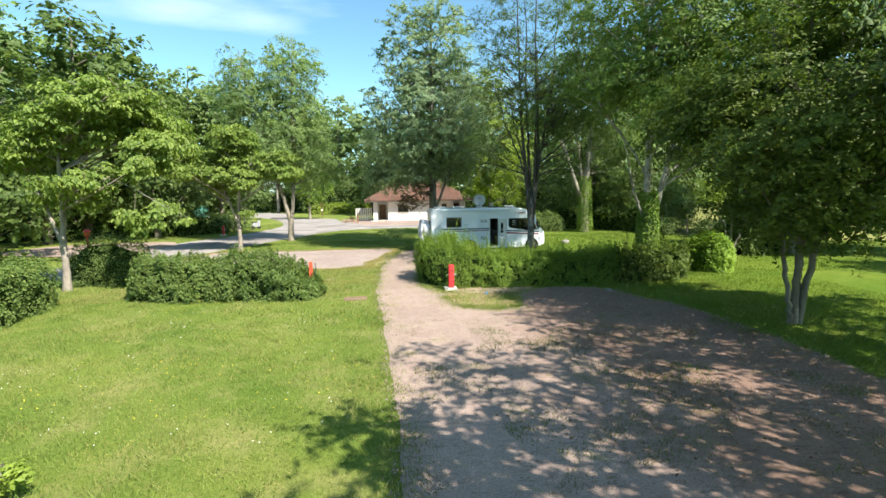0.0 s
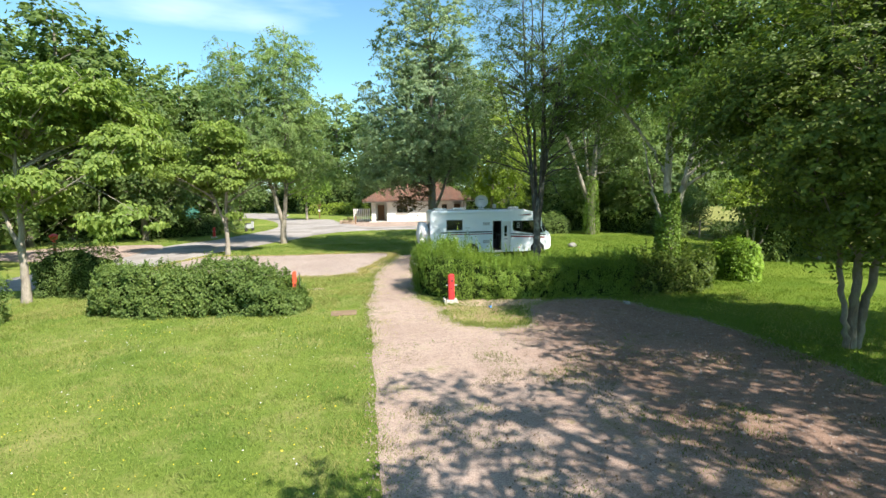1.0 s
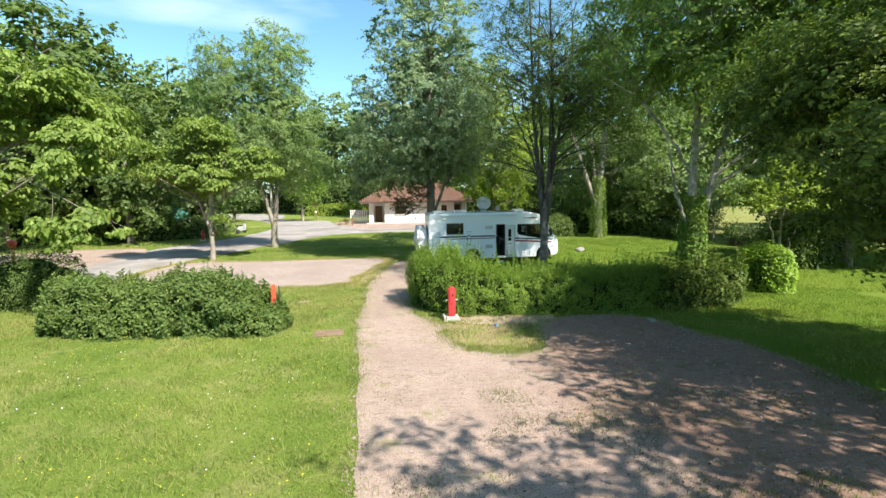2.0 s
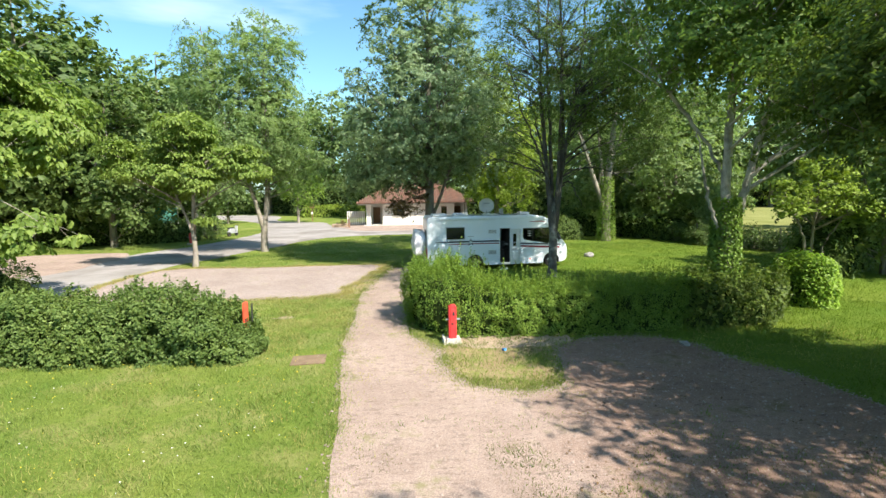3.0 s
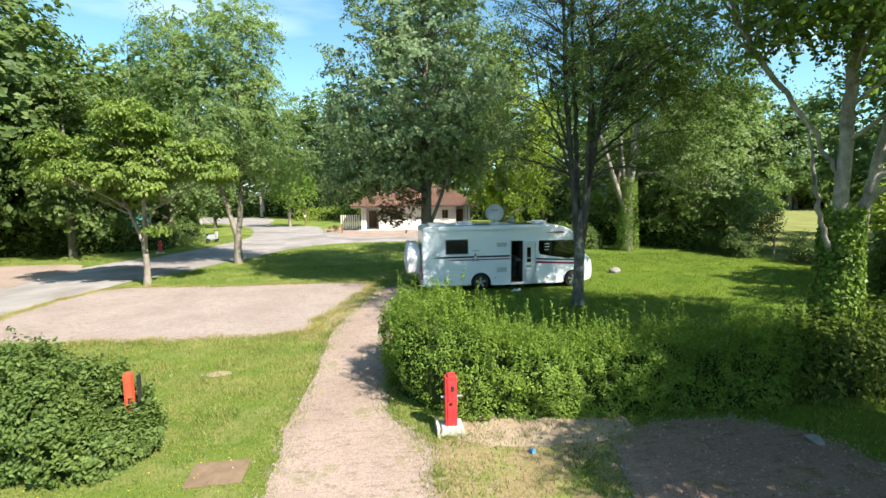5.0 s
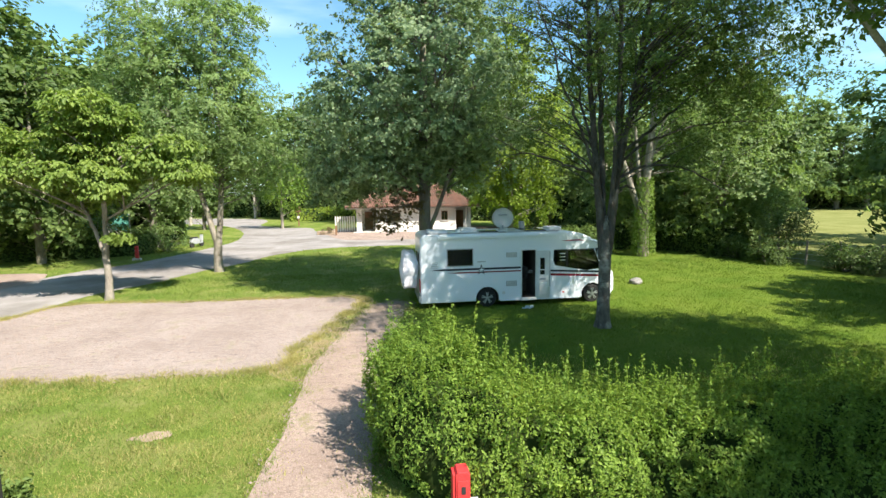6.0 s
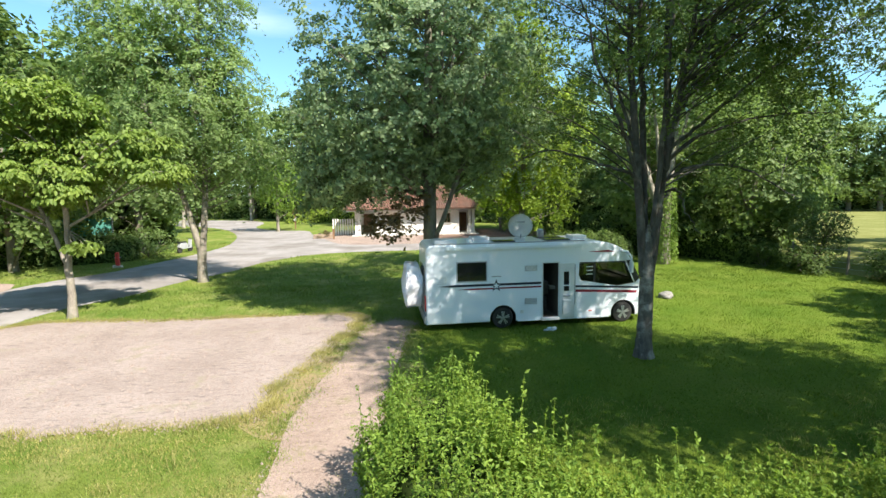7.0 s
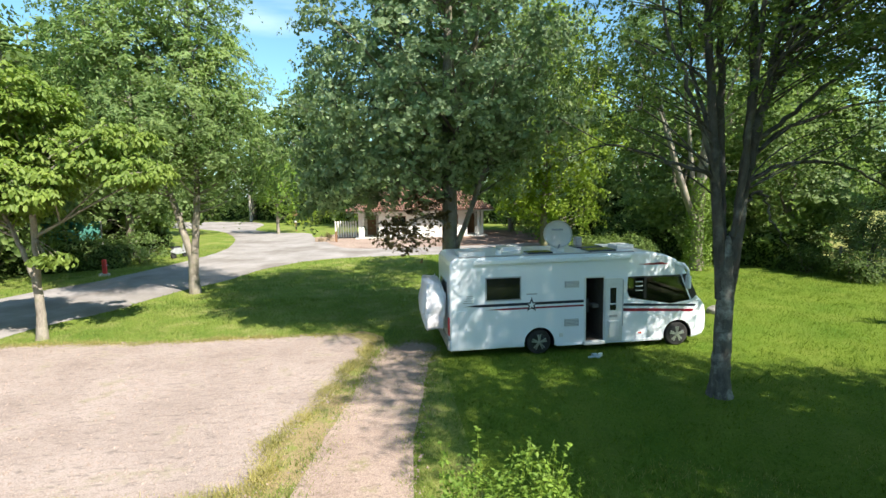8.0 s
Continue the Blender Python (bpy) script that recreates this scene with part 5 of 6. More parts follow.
    part("waste_bin", box(0.08, 0.36, -0.15, -0.045, 0.40, 0.86, 0.03, dm), PLASTIC_WHITE, leaf, "white moulded door bin")
    part("grip", box(0.12, 0.34, -0.09, -0.045, 0.95, 1.02, 0.012, dm), GREY_TRIM, leaf)
    part("edge_seal", box(0.485, 0.515, -0.05, 0.012, 0.70, 1.98, 0.004, dm), GREY_TRIM, leaf)
    bm = bmesh.new()
    for b in ((3.68, 3.72, 0.26, 2.08), (4.22, 4.26, 0.26, 2.08)):
        add_box(bm, b[0], b[1], -0.015, 0.03, b[2], b[3], 0.006)
    add_box(bm, 3.68, 4.26, -0.015, 0.03, 2.04, 2.08, 0.006)
    part("door_frame", bm, PLASTIC_WHITE, t)
    part("door_step", box(3.66, 4.26, -0.07, 0.10, 0.20, 0.30, 0.02), PLASTIC_WHITE, t, "white moulded door sill")
    # awning and roof rail
    part("awning_case", box(0.62, 5.0, -0.07, 0.06, 2.52, 2.64, 0.03), PAINT_WHITE, t, "white rolled-up awning case")
    part("roof_rail", box(0.25, 5.1, 0.02, 0.09, 2.70, 2.735, 0.012), GREY_TRIM, t)
    # stripes: lie a few millimetres proud of the side
    for x0, x1, z0, z1, ma, nm in ((0.35, 3.66, 1.38, 1.452, NAVY, "navy_stripe"), (0.95, 3.66, 1.275, 1.322, RED_STRIPE, "red_stripe"), (4.80, 6.92, 1.195, 1.265, NAVY, "navy_stripe"), (4.80, 6.86, 1.045, 1.13, RED_STRIPE, "red_stripe")):
        bm = prism([(x0, z0 + (z1 - z0) * 0.5), (x0 + 0.45, z0), (x1, z0), (x1, z1), (x0 + 0.45, z1)], -0.0045, 0.01) if x0 < 3 else prism([(x0, z0 + 0.03), (x1, z0 - 0.08), (x1 + 0.03, z1 - 0.09), (x0, z1 + 0.03)], -0.0045, 0.01)
        part(nm, bm, ma, t)
    part("roof_stripe", prism([(5.2, 2.36), (5.9, 2.40), (6.1, 2.33), (5.6, 2.33)], -0.0045, 0.01), RED_STRIPE, t)
    star = []
    for k in range(10):
        a, r = radians(90 + 36 * k), 0.21 if k % 2 == 0 else 0.085
        star.append((2.2 + r * math.cos(a), 1.38 + r * math.sin(a)))
    part("star_mark", prism(star, -0.006, 0.01), NAVY, t, "five-pointed star mark")
    inner = [(2.2 + (x - 2.2) * 0.55, 1.38 + (z - 1.38) * 0.55) for x, z in star]
    part("star_centre", prism(inner, -0.0085, 0.0), PAINT_WHITE, t)
    part("name_bar", box(2.06, 2.36, -0.004, 0.01, 1.66, 1.69), GREY_TRIM, t, "small grey bar of lettering")
    # vents and hatches
    for x0, x1, z0, z1 in ((3.12, 3.52, 1.80, 1.98), (3.12, 3.52, 0.74, 0.94)):
        v = part("vent_grille", box(x0, x1, -0.014, 0.01, z0, z1, 0.008), GREY_TRIM, t, "pale grey ventilation grille")
        for k in range(5):
            z = z0 + (k + 0.5) * (z1 - z0) / 5
            part("slat", box(x0 + 0.02, x1 - 0.02, -0.022, -0.01, z - 0.008, z + 0.006), PLASTIC_WHITE, v)
    for k in range(4):
        part("louvre", box(0.34 + 0.03 * k, 0.62, -0.006, 0.01, 1.50 + 0.06 * k, 1.515 + 0.06 * k), GREY_TRIM, t)
    h = part("hatch", box(0.18, 0.46, -0.008, 0.01, 0.34, 1.30, 0.006), PAINT_WHITE, t, "white service hatch with a seam")
    part("lock", box(0.40, 0.43, -0.014, 0.0, 0.78, 0.84, 0.004), GREY_TRIM, h)
    part("hatch", box(1.0, 1.7, -0.006, 0.01, 0.36, 0.86, 0.006), PAINT_WHITE, t)
    part("socket_cover", box(2.98, 3.08, -0.02, 0.01, 0.46, 0.56, 0.01), PLASTIC_WHITE, t)
    part("skirt", box(2.9, 3.62, -0.012, 0.03, 0.205, 0.27, 0.008), PAINT_WHITE, t)
    part("skirt", box(4.3, 5.95, -0.012, 0.03, 0.205, 0.27, 0.008), PAINT_WHITE, t)
    part("marker_lamp", box(5.25, 5.35, -0.012, 0.01, 0.42, 0.46, 0.004), RED_FADED, t)
    # rear: window, lamps, bumper, rack with covered bicycles
    part("rear_window", box(-0.02, 0.02, 0.55, 1.75, 1.5, 2.0, 0.02), WINDOW_DARK, t)
    part("rear_bumper", box(-0.06, 0.05, 0.06, 2.22, 0.24, 0.5, 0.03), GREY_TRIM, t)
    for y in (0.12, 1.98):
        lamp = part("tail_lamp", box(-0.03, 0.02, y, y + 0.16, 0.62, 1.1, 0.02), RED_PAINT, t)
    for y in (0.6, 1.7):
        arm = part("rack_arm", box(-0.5, 0.0, y - 0.015, y + 0.015, 0.72, 0.75), ALLOY, t)
        part("rack_upright", box(-0.05, -0.02, y - 0.015, y + 0.015, 0.75, 1.7), ALLOY, arm)
    # front
    part("bumper", box(7.18, 7.31, 0.25, 2.03, 0.3, 0.62, 0.04), PLASTIC_WHITE, t)
    for y in (0.06, 1.92):
        part("headlamp", box(7.05, 7.27, y, y + 0.30, 0.80, 1.02, 0.05), ALLOY, t, "clear headlamp")
    for y0, s in ((-0.02, -1), (2.30, 1)):
        bm = bmesh.new()
        v, f = tube_np(np.array([(6.28, y0 - 0.03 * s, 2.36), (6.48, y0 + 0.08 * s, 2.32), (6.58, y0 + 0.14 * s, 2.18), (6.60, y0 + 0.14 * s, 2.0)]), [0.05, 0.05, 0.04, 0.035], 8)
        vs = [bm.verts.new(p) for p in v]
        for q in f:
            bm.faces.new([vs[i] for i in q])
        arm = part("mirror_arm", bm, PAINT_WHITE, t, smooth=True)
        part("mirror", box(6.56, 6.64, y0 + 0.14 * s - 0.08, y0 + 0.14 * s + 0.08, 1.66, 2.02, 0.03), PAINT_WHITE, arm, "white hanging mirror housing")
    # roof
    for x0, x1, y0, y1, h, ma, nm, lb in ((0.32, 1.02, 0.35, 1.05, 0.12, PLASTIC_WHITE, "roof_hatch", "raised white roof hatch"), (1.7, 2.3, 1.3, 1.9, 0.10, PLASTIC_WHITE, "roof_hatch", ""), (3.95, 4.75, 0.35, 0.95, 0.05, SOLAR, "solar_panel", "dark solar panel"), (3.95, 4.75, 1.2, 1.8, 0.05, SOLAR, "solar_panel", "dark solar panel"), (2.2, 2.9, 0.3, 0.75, 0.05, SOLAR, "solar_panel", "dark solar panel"), (5.0, 5.5, 0.8, 1.4, 0.11, PLASTIC_WHITE, "roof_hatch", "")):
        part(nm, box(x0, x1, y0, y1, 2.70, 2.70 + h, 0.02), ma, t, lb)
    part("roof_locker", box(4.15, 4.35, 1.75, 1.95, 2.70, 2.98, 0.03), GREY_TRIM, t)
    part("air_vent", cyl(0.1, 0.08, 0.12, 16, Matrix.Translation((1.45, 0.6, 2.76))), PLASTIC_WHITE, t, smooth=False)
    for x, y in ((2.42, 0.15), (6.43, 0.15), (2.42, 2.13), (6.43, 2.13)):
        road_wheel(t, x, y, 0.335)
    # satellite dish: shallow bowl that faces the sun's quarter
    bm = bmesh.new()
    rings, segs = 6, 28
    grid = []
    for i in range(rings + 1):
        r = 0.40 * i / rings
        grid.append([bm.verts.new((r * math.cos(2 * math.pi * k / segs), r * math.sin(2 * math.pi * k / segs), 0.10 * (r / 0.4) ** 2)) for k in range(segs if i else 1)])
    for k in range(segs):
        bm.faces.new((grid[0][0], grid[1][k], grid[1][(k + 1) % segs]))
        for i in range(1, rings):
            bm.faces.new((grid[i][k], grid[i + 1][k], grid[i + 1][(k + 1) % segs], grid[i][(k + 1) % segs]))
    bmesh.ops.solidify(bm, geom=bm.faces[:], thickness=0.015)
    dm = Matrix.Translation((3.2, 0.78, 3.16)) @ Matrix.Rotation(radians(-14), 4, "Z") @ Matrix.Rotation(radians(70), 4, "X")
    bmesh.ops.transform(bm, matrix=dm, verts=bm.verts)
    dish = part("satellite_dish", bm, PLASTIC_WHITE, t, "pale grey satellite dish turned up on the roof", True)
    part("dish_mast", box(3.13, 3.27, 0.76, 0.92, 2.70, 3.1, 0.03), PLASTIC_WHITE, dish)
    part("dish_base", cyl(0.2, 0.17, 0.1, 20, Matrix.Translation((3.2, 0.84, 2.75))), PLASTIC_WHITE, dish)
    part("receiver_arm", box(-0.015, 0.015, -0.40, -0.37, 0.02, 0.42, 0.004, dm), GREY_TRIM, dish)
    part("lettering_bar", box(-0.16, 0.16, 0.12, 0.17, 0.03, 0.046, 0.0, dm), GREY_TRIM, dish)
    return t


motorhome()


def bicycle_cover():
    """A white cloth sleeve over two bicycles, creased and tied in at the bottom."""
    bm = bmesh.new()
    n, rings = 36, 14
    rows = []
    for i in range(rings):
        u = i / (rings - 1)
        z = 0.74 + 1.24 * u
        lean = -0.35 - 0.02 * math.sin(u * 6)
        wx, wy = 0.25 * (0.66 + 0.5 * math.sin(math.pi * min(1, u * 0.75 + 0.18))), 0.86 * (0.80 + 0.2 * math.sin(math.pi * min(1.0, u + 0.1)))
        row = []
        for k in range(n):
            a = 2 * math.pi * k / n
            c, s = math.cos(a), math.sin(a)
            cr = 1 + 0.2 * noise.noise((c * 2.6, s * 2.6, z * 3.2)) + 0.14 * abs(noise.noise((c * 5.5, s * 5.5, z * 2.2))) + 0.05 * math.sin(a * 7 + z * 3) - 0.1 * (0.5 - abs(u - 0.5))
            row.append(bm.verts.new((lean + wx * cr * math.copysign(abs(c) ** 0.28, c), 1.15 + wy * cr * math.copysign(abs(s) ** 0.3, s), z + 0.06 * noise.noise((c * 3, s * 3, 7.0)))))
        rows.append(row)
    for a, b in zip(rows, rows[1:]):
        for k in range(n):
            bm.faces.new((a[k], a[(k + 1) % n], b[(k + 1) % n], b[k]))
    bm.faces.new(rows[-1])
    bm.faces.new(rows[0][::-1])
    t = thing("bicycle_cover", 1.30, 25.28, 0, 3.0, "white cloth cover over bicycles on the motorhome's rear rack", "bicycle cover")
    part("cloth", bm, FABRIC, t, smooth=True)


bicycle_cover()
# shoes on the grass below the door
for k, x in enumerate((5.02, 5.2)):
    t = thing("clog", x, 24.95, 0.02, 20 + 25 * k, "pale blue plastic clog lying on the grass", "shoe", "shoes by the door")
    bm = box(-0.13, 0.13, -0.05, 0.05, 0.0, 0.035, 0.015)
    part("sole", bm, CLOG, t)
    part("upper", box(-0.01, 0.13, -0.045, 0.045, 0.035, 0.09, 0.025), PETAL if k else CLOG, t)


# ---- posts ----
def hydrant_post(x, y, turn, h=1.0, paint=RED_PAINT, label="red metal supply post on a square concrete base", base=True):
    t = thing("supply_post", x, y, 0, turn, label, "supply post", "supply posts of the pitches")
    if base:
        bm = bmesh.new()
        add_box(bm, -0.21, 0.21, -0.2, 0.2, -0.02, 0.13, 0.02)
        bmesh.ops.scale(bm, vec=(0.86, 0.86, 1), verts=[v for v in bm.verts if v.co.z > 0.08])
        part("base", bm, CONCRETE, t, "pale concrete base")
        part("kerb_slab", box(-0.27, -0.22, -0.22, 0.22, -0.02, 0.16, 0.01), CONCRETE, t)
    z0 = 0.12 if base else 0.0
    post = part("column", prism([(-0.085, z0), (0.085, z0), (0.085, h - 0.035), (0.06, h), (-0.06, h), (-0.085, h - 0.035)], -0.10, 0.10, 0.012, 2), paint, t)
    part("side_plate", box(-0.115, -0.087, -0.085, 0.085, z0, h - 0.03, 0.006), paint, post)
    part("door_panel", box(-0.065, 0.065, -0.108, -0.098, z0 + 0.45, h - 0.10, 0.006), paint, post)
    for sx in (-1, 1):
        part("tap", cyl(0.022, 0.018, 0.11, 10, Matrix.Translation((sx * 0.13, -0.02, 0.62)) @ pose(0, 0, 0, 0, 90, 0)), ALLOY, post, "metal tap")
    part("dark_mark", box(-0.02, 0.03, -0.112, -0.104, 0.74, 0.83), BLACK_TRIM, post)
    part("dark_mark", box(-0.05, 0.0, -0.112, -0.104, 0.50, 0.54), BLACK_TRIM, post)
    return t


hydrant_post(1.3, 13.36, 2)
hydrant_post(-3.93, 13.42, 4, 1.24, RED_FADED, "orange-red supply post half hidden in the hedge's end")
bpy.data.objects["supply_post.001"].matrix_basis @= Matrix.Diagonal((0.6, 0.6, 1, 1))
part("sign_plate", box(0.24, 0.265, -0.12, 0.1, 0.75, 1.2, 0.004), BLACK_TRIM, bpy.data.objects["supply_post.001"], "dark thin plate seen edge-on")
hydrant_post(-17.0, 42.3, 10, 0.95, RED_PAINT, "red supply post in the shade by the road")


def lamp_bollard(x, y):
    t = thing("lamp_bollard", x, y, 0, 0, "tall red lamp bollard behind the hedge", "lamp post")
    part("column", cyl(0.055, 0.05, 2.0, 14, Matrix.Translation((0, 0, 1.0))), RED_PAINT, t)
    part("lamp_head", cyl(0.10, 0.16, 0.22, 14, Matrix.Translation((0, 0, 2.1))), RED_FADED, t)
    part("cap", cyl(0.18, 0.05, 0.08, 14, Matrix.Translation((0, 0, 2.25))), RED_PAINT, t)


def cover_slab():
    t = thing("inspection_cover", -2.24, 12.42, 0, 5, "square brown concrete inspection cover sunk in the lawn", "inspection cover")
    bm = box(-0.40, 0.40, -0.32, 0.32, -0.03, 0.024, 0.016)
    for v in bm.verts:
        v.co.x *= 1 + 0.05 * noise.noise((v.co.x * 3, v.co.y * 3, 1))
    part("slab", bm, COVER, t)


cover_slab()
lamp_bollard(-14.9, 18.8)


def boulder(x, y, sx, sy, sz, seed, label):
    bm = bmesh.new()
    bmesh.ops.create_icosphere(bm, subdivisions=3, radius=0.5)
    for v in bm.verts:
        k = 1 + 0.28 * noise.noise(v.co * 2.3 + Vector((seed, 0, 0)))
        v.co = Vector((math.copysign(abs(v.co.x * 2) ** 0.7 / 2, v.co.x) * sx, math.copysign(abs(v.co.y * 2) ** 0.7 / 2, v.co.y) * sy, (v.co.z + 0.3) * sz)) * k
    t = thing("boulder", x, y, 0, seed * 40, label, "stone")
    part("stone", bm, STONE, t)


boulder(11.05, 28.9, 0.66, 0.46, 0.33, 1, "pale squarish stone lying on the lawn")
boulder(7.05, 12.35, 0.32, 0.22, 0.12, 2, "small pale stone at the edge of the gravel")
t = thing("plastic_cup", 2.47, 12.5, 0.0, 0, "crushed blue plastic cup on the dry grass", "litter")
bm = cyl(0.03, 0.04, 0.09, 14, Matrix.Translation((0, 0, 0.035)) @ pose(0, 0, 0, 80, 0, 30))
part("cup", bm, BLUE_PLASTIC, t)


# ---- low white building ----
def building():
    t = thing("washhouse", 0, 61.6, 0, 0, "low white rendered building with a hipped clay-tile roof", "building")
    H = 2.55
    part("plinth", box(-4.5, 8.6, -0.6, 6.4, -0.05, 0.10, 0.02), CONCRETE, t)
    wall = part("wall", box(-2.2, 6.6, 0.0, 6.0, 0.08, H), WALL_WHITE, t)
    wins = [(-0.9, 0.5, 1.15, 2.15), (5.0, 5.7, 1.2, 2.2)]
    cut(wall, [cutter(box(a, b, -0.5, 0.35, c, d), WALL_WHITE) for a, b, c, d in wins])
    for a, b, c, d in wins:
        w = part("window", box(a, b, 0.16, 0.2, c, d), WINDOW_DARK, t)
        bm = bmesh.new()
        for q in ((a, a + 0.07, c, d), (b - 0.07, b, c, d), (a, b, c, c + 0.07), (a, b, d - 0.07, d), ((a + b) / 2 - 0.03, (a + b) / 2 + 0.03, c, d)):
            add_box(bm, q[0], q[1], 0.10, 0.17, q[2], q[3])
        part("window_frame", bm, WOOD, w, "red-brown wooden frame")
        part("window_sill", box(a - 0.1, b + 0.1, -0.12, 0.2, c - 0.08, c, 0.01), CONCRETE, w)
    part("back_wall", box(-4.2, -2.2, 3.0, 6.0, 0.08, H), WALL_WHITE, t)
    part("back_wall", box(6.6, 8.2, 3.0, 6.0, 0.08, H), WALL_WHITE, t)
    d = part("door", box(-3.5, -2.6, 2.94, 3.0, 0.10, 2.15), WOOD, t, "dark brown wooden door")
    part("handle", box(-2.72, -2.66, 2.88, 2.94, 1.05, 1.1), ALLOY, d)
    d = part("door", box(6.9, 7.75, 2.94, 3.0, 0.10, 2.15), WOOD, t, "dark brown wooden door")
    for x in (-4.05, -3.75, 7.75, 8.1):
        part("pillar", box(x - 0.13, x + 0.13, 0.0, 0.28, 0.08, H, 0.02), WALL_WHITE, t, "square white pillar")
    part("side_panel", box(7.45, 8.0, 0.10, 0.16, 0.1, 0.95), WALL_WHITE, t)
    part("eaves_board", box(-5.2, 9.1, -1.0, 7.0, H, H + 0.14, 0.02), CONCRETE, t, "pale grey eaves board")
    bm = bmesh.new()
    x0, x1, y0, y1, z0, z1 = -5.3, 9.2, -1.1, 7.1, H + 0.14, 5.0
    P = [bm.verts.new(p) for p in ((x0, y0, z0), (x1, y0, z0), (x1, y1, z0), (x0, y1, z0), (x0 + 4.1, 3.0, z1), (x1 - 4.1, 3.0, z1))]
    for q in ((0, 1, 5, 4), (1, 2, 5), (2, 3, 4, 5), (3, 0, 4), (3, 2, 1, 0)):
        bm.faces.new([P[i] for i in q])
    roof = part("roof", bm, TILE, t, "weathered red-brown clay tiles")
    # tile courses: rolls that run up the front slope
    rows = 13
    for r in range(rows):
        u0, u1 = r / rows, (r + 1.12) / rows
        ya, yb = y0 + (3.0 - y0) * u0, y0 + (3.0 - y0) * min(1, u1)
        za, zb = z0 + (z1 - z0) * u0, z0 + (z1 - z0) * min(1, u1)
        xa, xb = x0 + 4.1 * u0, x1 - 4.1 * u0
        n = int((xb - xa) / 0.24)
        pieces = []
        for k in range(n):
            xc = xa + (k + 0.5) * (xb - xa) / n
            pieces.append(tube_np(np.array([(xc, ya, za + 0.055), (xc, yb, zb + 0.025)]), [0.105, 0.085], 8))
        course = new("tile_course", mesh_np("tile_course", *join_np(pieces), TILE, True))
        course.parent = roof
    # slatted screen beside the porch
    for k in range(9):
        part("screen_slat", box(-6.6 + 0.25 * k, -6.45 + 0.25 * k, 1.0, 1.05, 0.1, 1.75, 0.01), WALL_WHITE, t, "white screen slat")
    return t


building()
t = thing("planter_bed", -7.2, 60.0, 0, 0, "low reddish planter with trailing plants", "planter")
part("trough", box(-0.9, 0.9, -0.35, 0.35, 0, 0.4, 0.04), SOIL, t)
shrub("flowering_plant", -7.2, 60.0, 0.9, 0.5, 0.75, 500, 0.15, LEAF_RED, 131, "reddish plants in the planter")
t = thing("wooden_post", -6.0, 58.8, 0, 0, "short brown wooden post by the forecourt", "post")
part("post", box(-0.09, 0.09, -0.09, 0.09, 0, 1.0, 0.015), WOOD, t)
t = thing("bird_house", -13.0, 75.0, 0, 0, "brown bird house on a post by the road", "bird house")
part("post", box(-0.07, 0.07, -0.07, 0.07, 0, 1.9, 0.01), WOOD, t)
part("house", box(-0.3, 0.3, -0.25, 0.25, 1.9, 2.3, 0.02), WOOD, t)
part("roof", prism([(-0.45, 2.3), (0.45, 2.3), (0, 2.65)], -0.35, 0.35), TILE, t)
part("notice", box(-0.14, 0.14, -0.1, -0.075, 1.05, 1.35), PLASTIC_WHITE, t)


# ---- fence, far things ----
def wire_fence():
    t = thing("wire_fence", 0, 0, 0, 0, "old wooden post and wire fence before the meadow", "fence")
    line = spline([(21.5, 35.0), (22.2, 32.4), (23.4, 29.4), (25.0, 26.0)], 2, False)
    for x, y in line:
        z = 1.35 + 0.12 * noise.noise((x, y, 0))
        bm = cyl(0.06, 0.05, z, 8, Matrix.Translation((x, y, z / 2)) @ pose(0, 0, 0, 3 * noise.noise((x, 0, 2)), 3 * noise.noise((y, 0, 4)), 0))
        part("post", bm, WOOD_GREY, t)
    for z in (0.3, 0.6, 0.9, 1.2):
        v, f = tube_np(np.array([(x, y, z) for x, y in line]), [0.006] * len(line), 4)
        ob = new("wire", mesh_np("wire", v, f, WIRE))
        ob.parent = t


wire_fence()


def court_net():
    t = thing("court_fence", -30, 47, 0, 8, "teal mesh screen on posts behind the hedge", "fence")
    for k in range(9):
        part("post", cyl(0.05, 0.05, 3.0, 8, Matrix.Translation((-8 + 2.2 * k, 0, 1.5))), WIRE, t)
    for k in range(8):
        part("panel", box(-8 + 2.2 * k + 0.06, -8 + 2.2 * (k + 1) - 0.06, -0.01, 0.01, 1.6, 2.9), TEAL, t)


court_net()


def barrier():
    t = thing("barrier_rail", -39.5, 90.0, 0, 12, "low grey metal rail beside the road bend", "railing")
    for k in range(6):
        part("post", cyl(0.04, 0.04, 1.0, 8, Matrix.Translation((-2.6 + 1.05 * k, 0, 0.5))), WIRE, t)
    for z in (0.55, 0.95):
        part("rail", box(-2.65, 2.7, -0.03, 0.03, z, z + 0.06, 0.01), WIRE, t)


barrier()


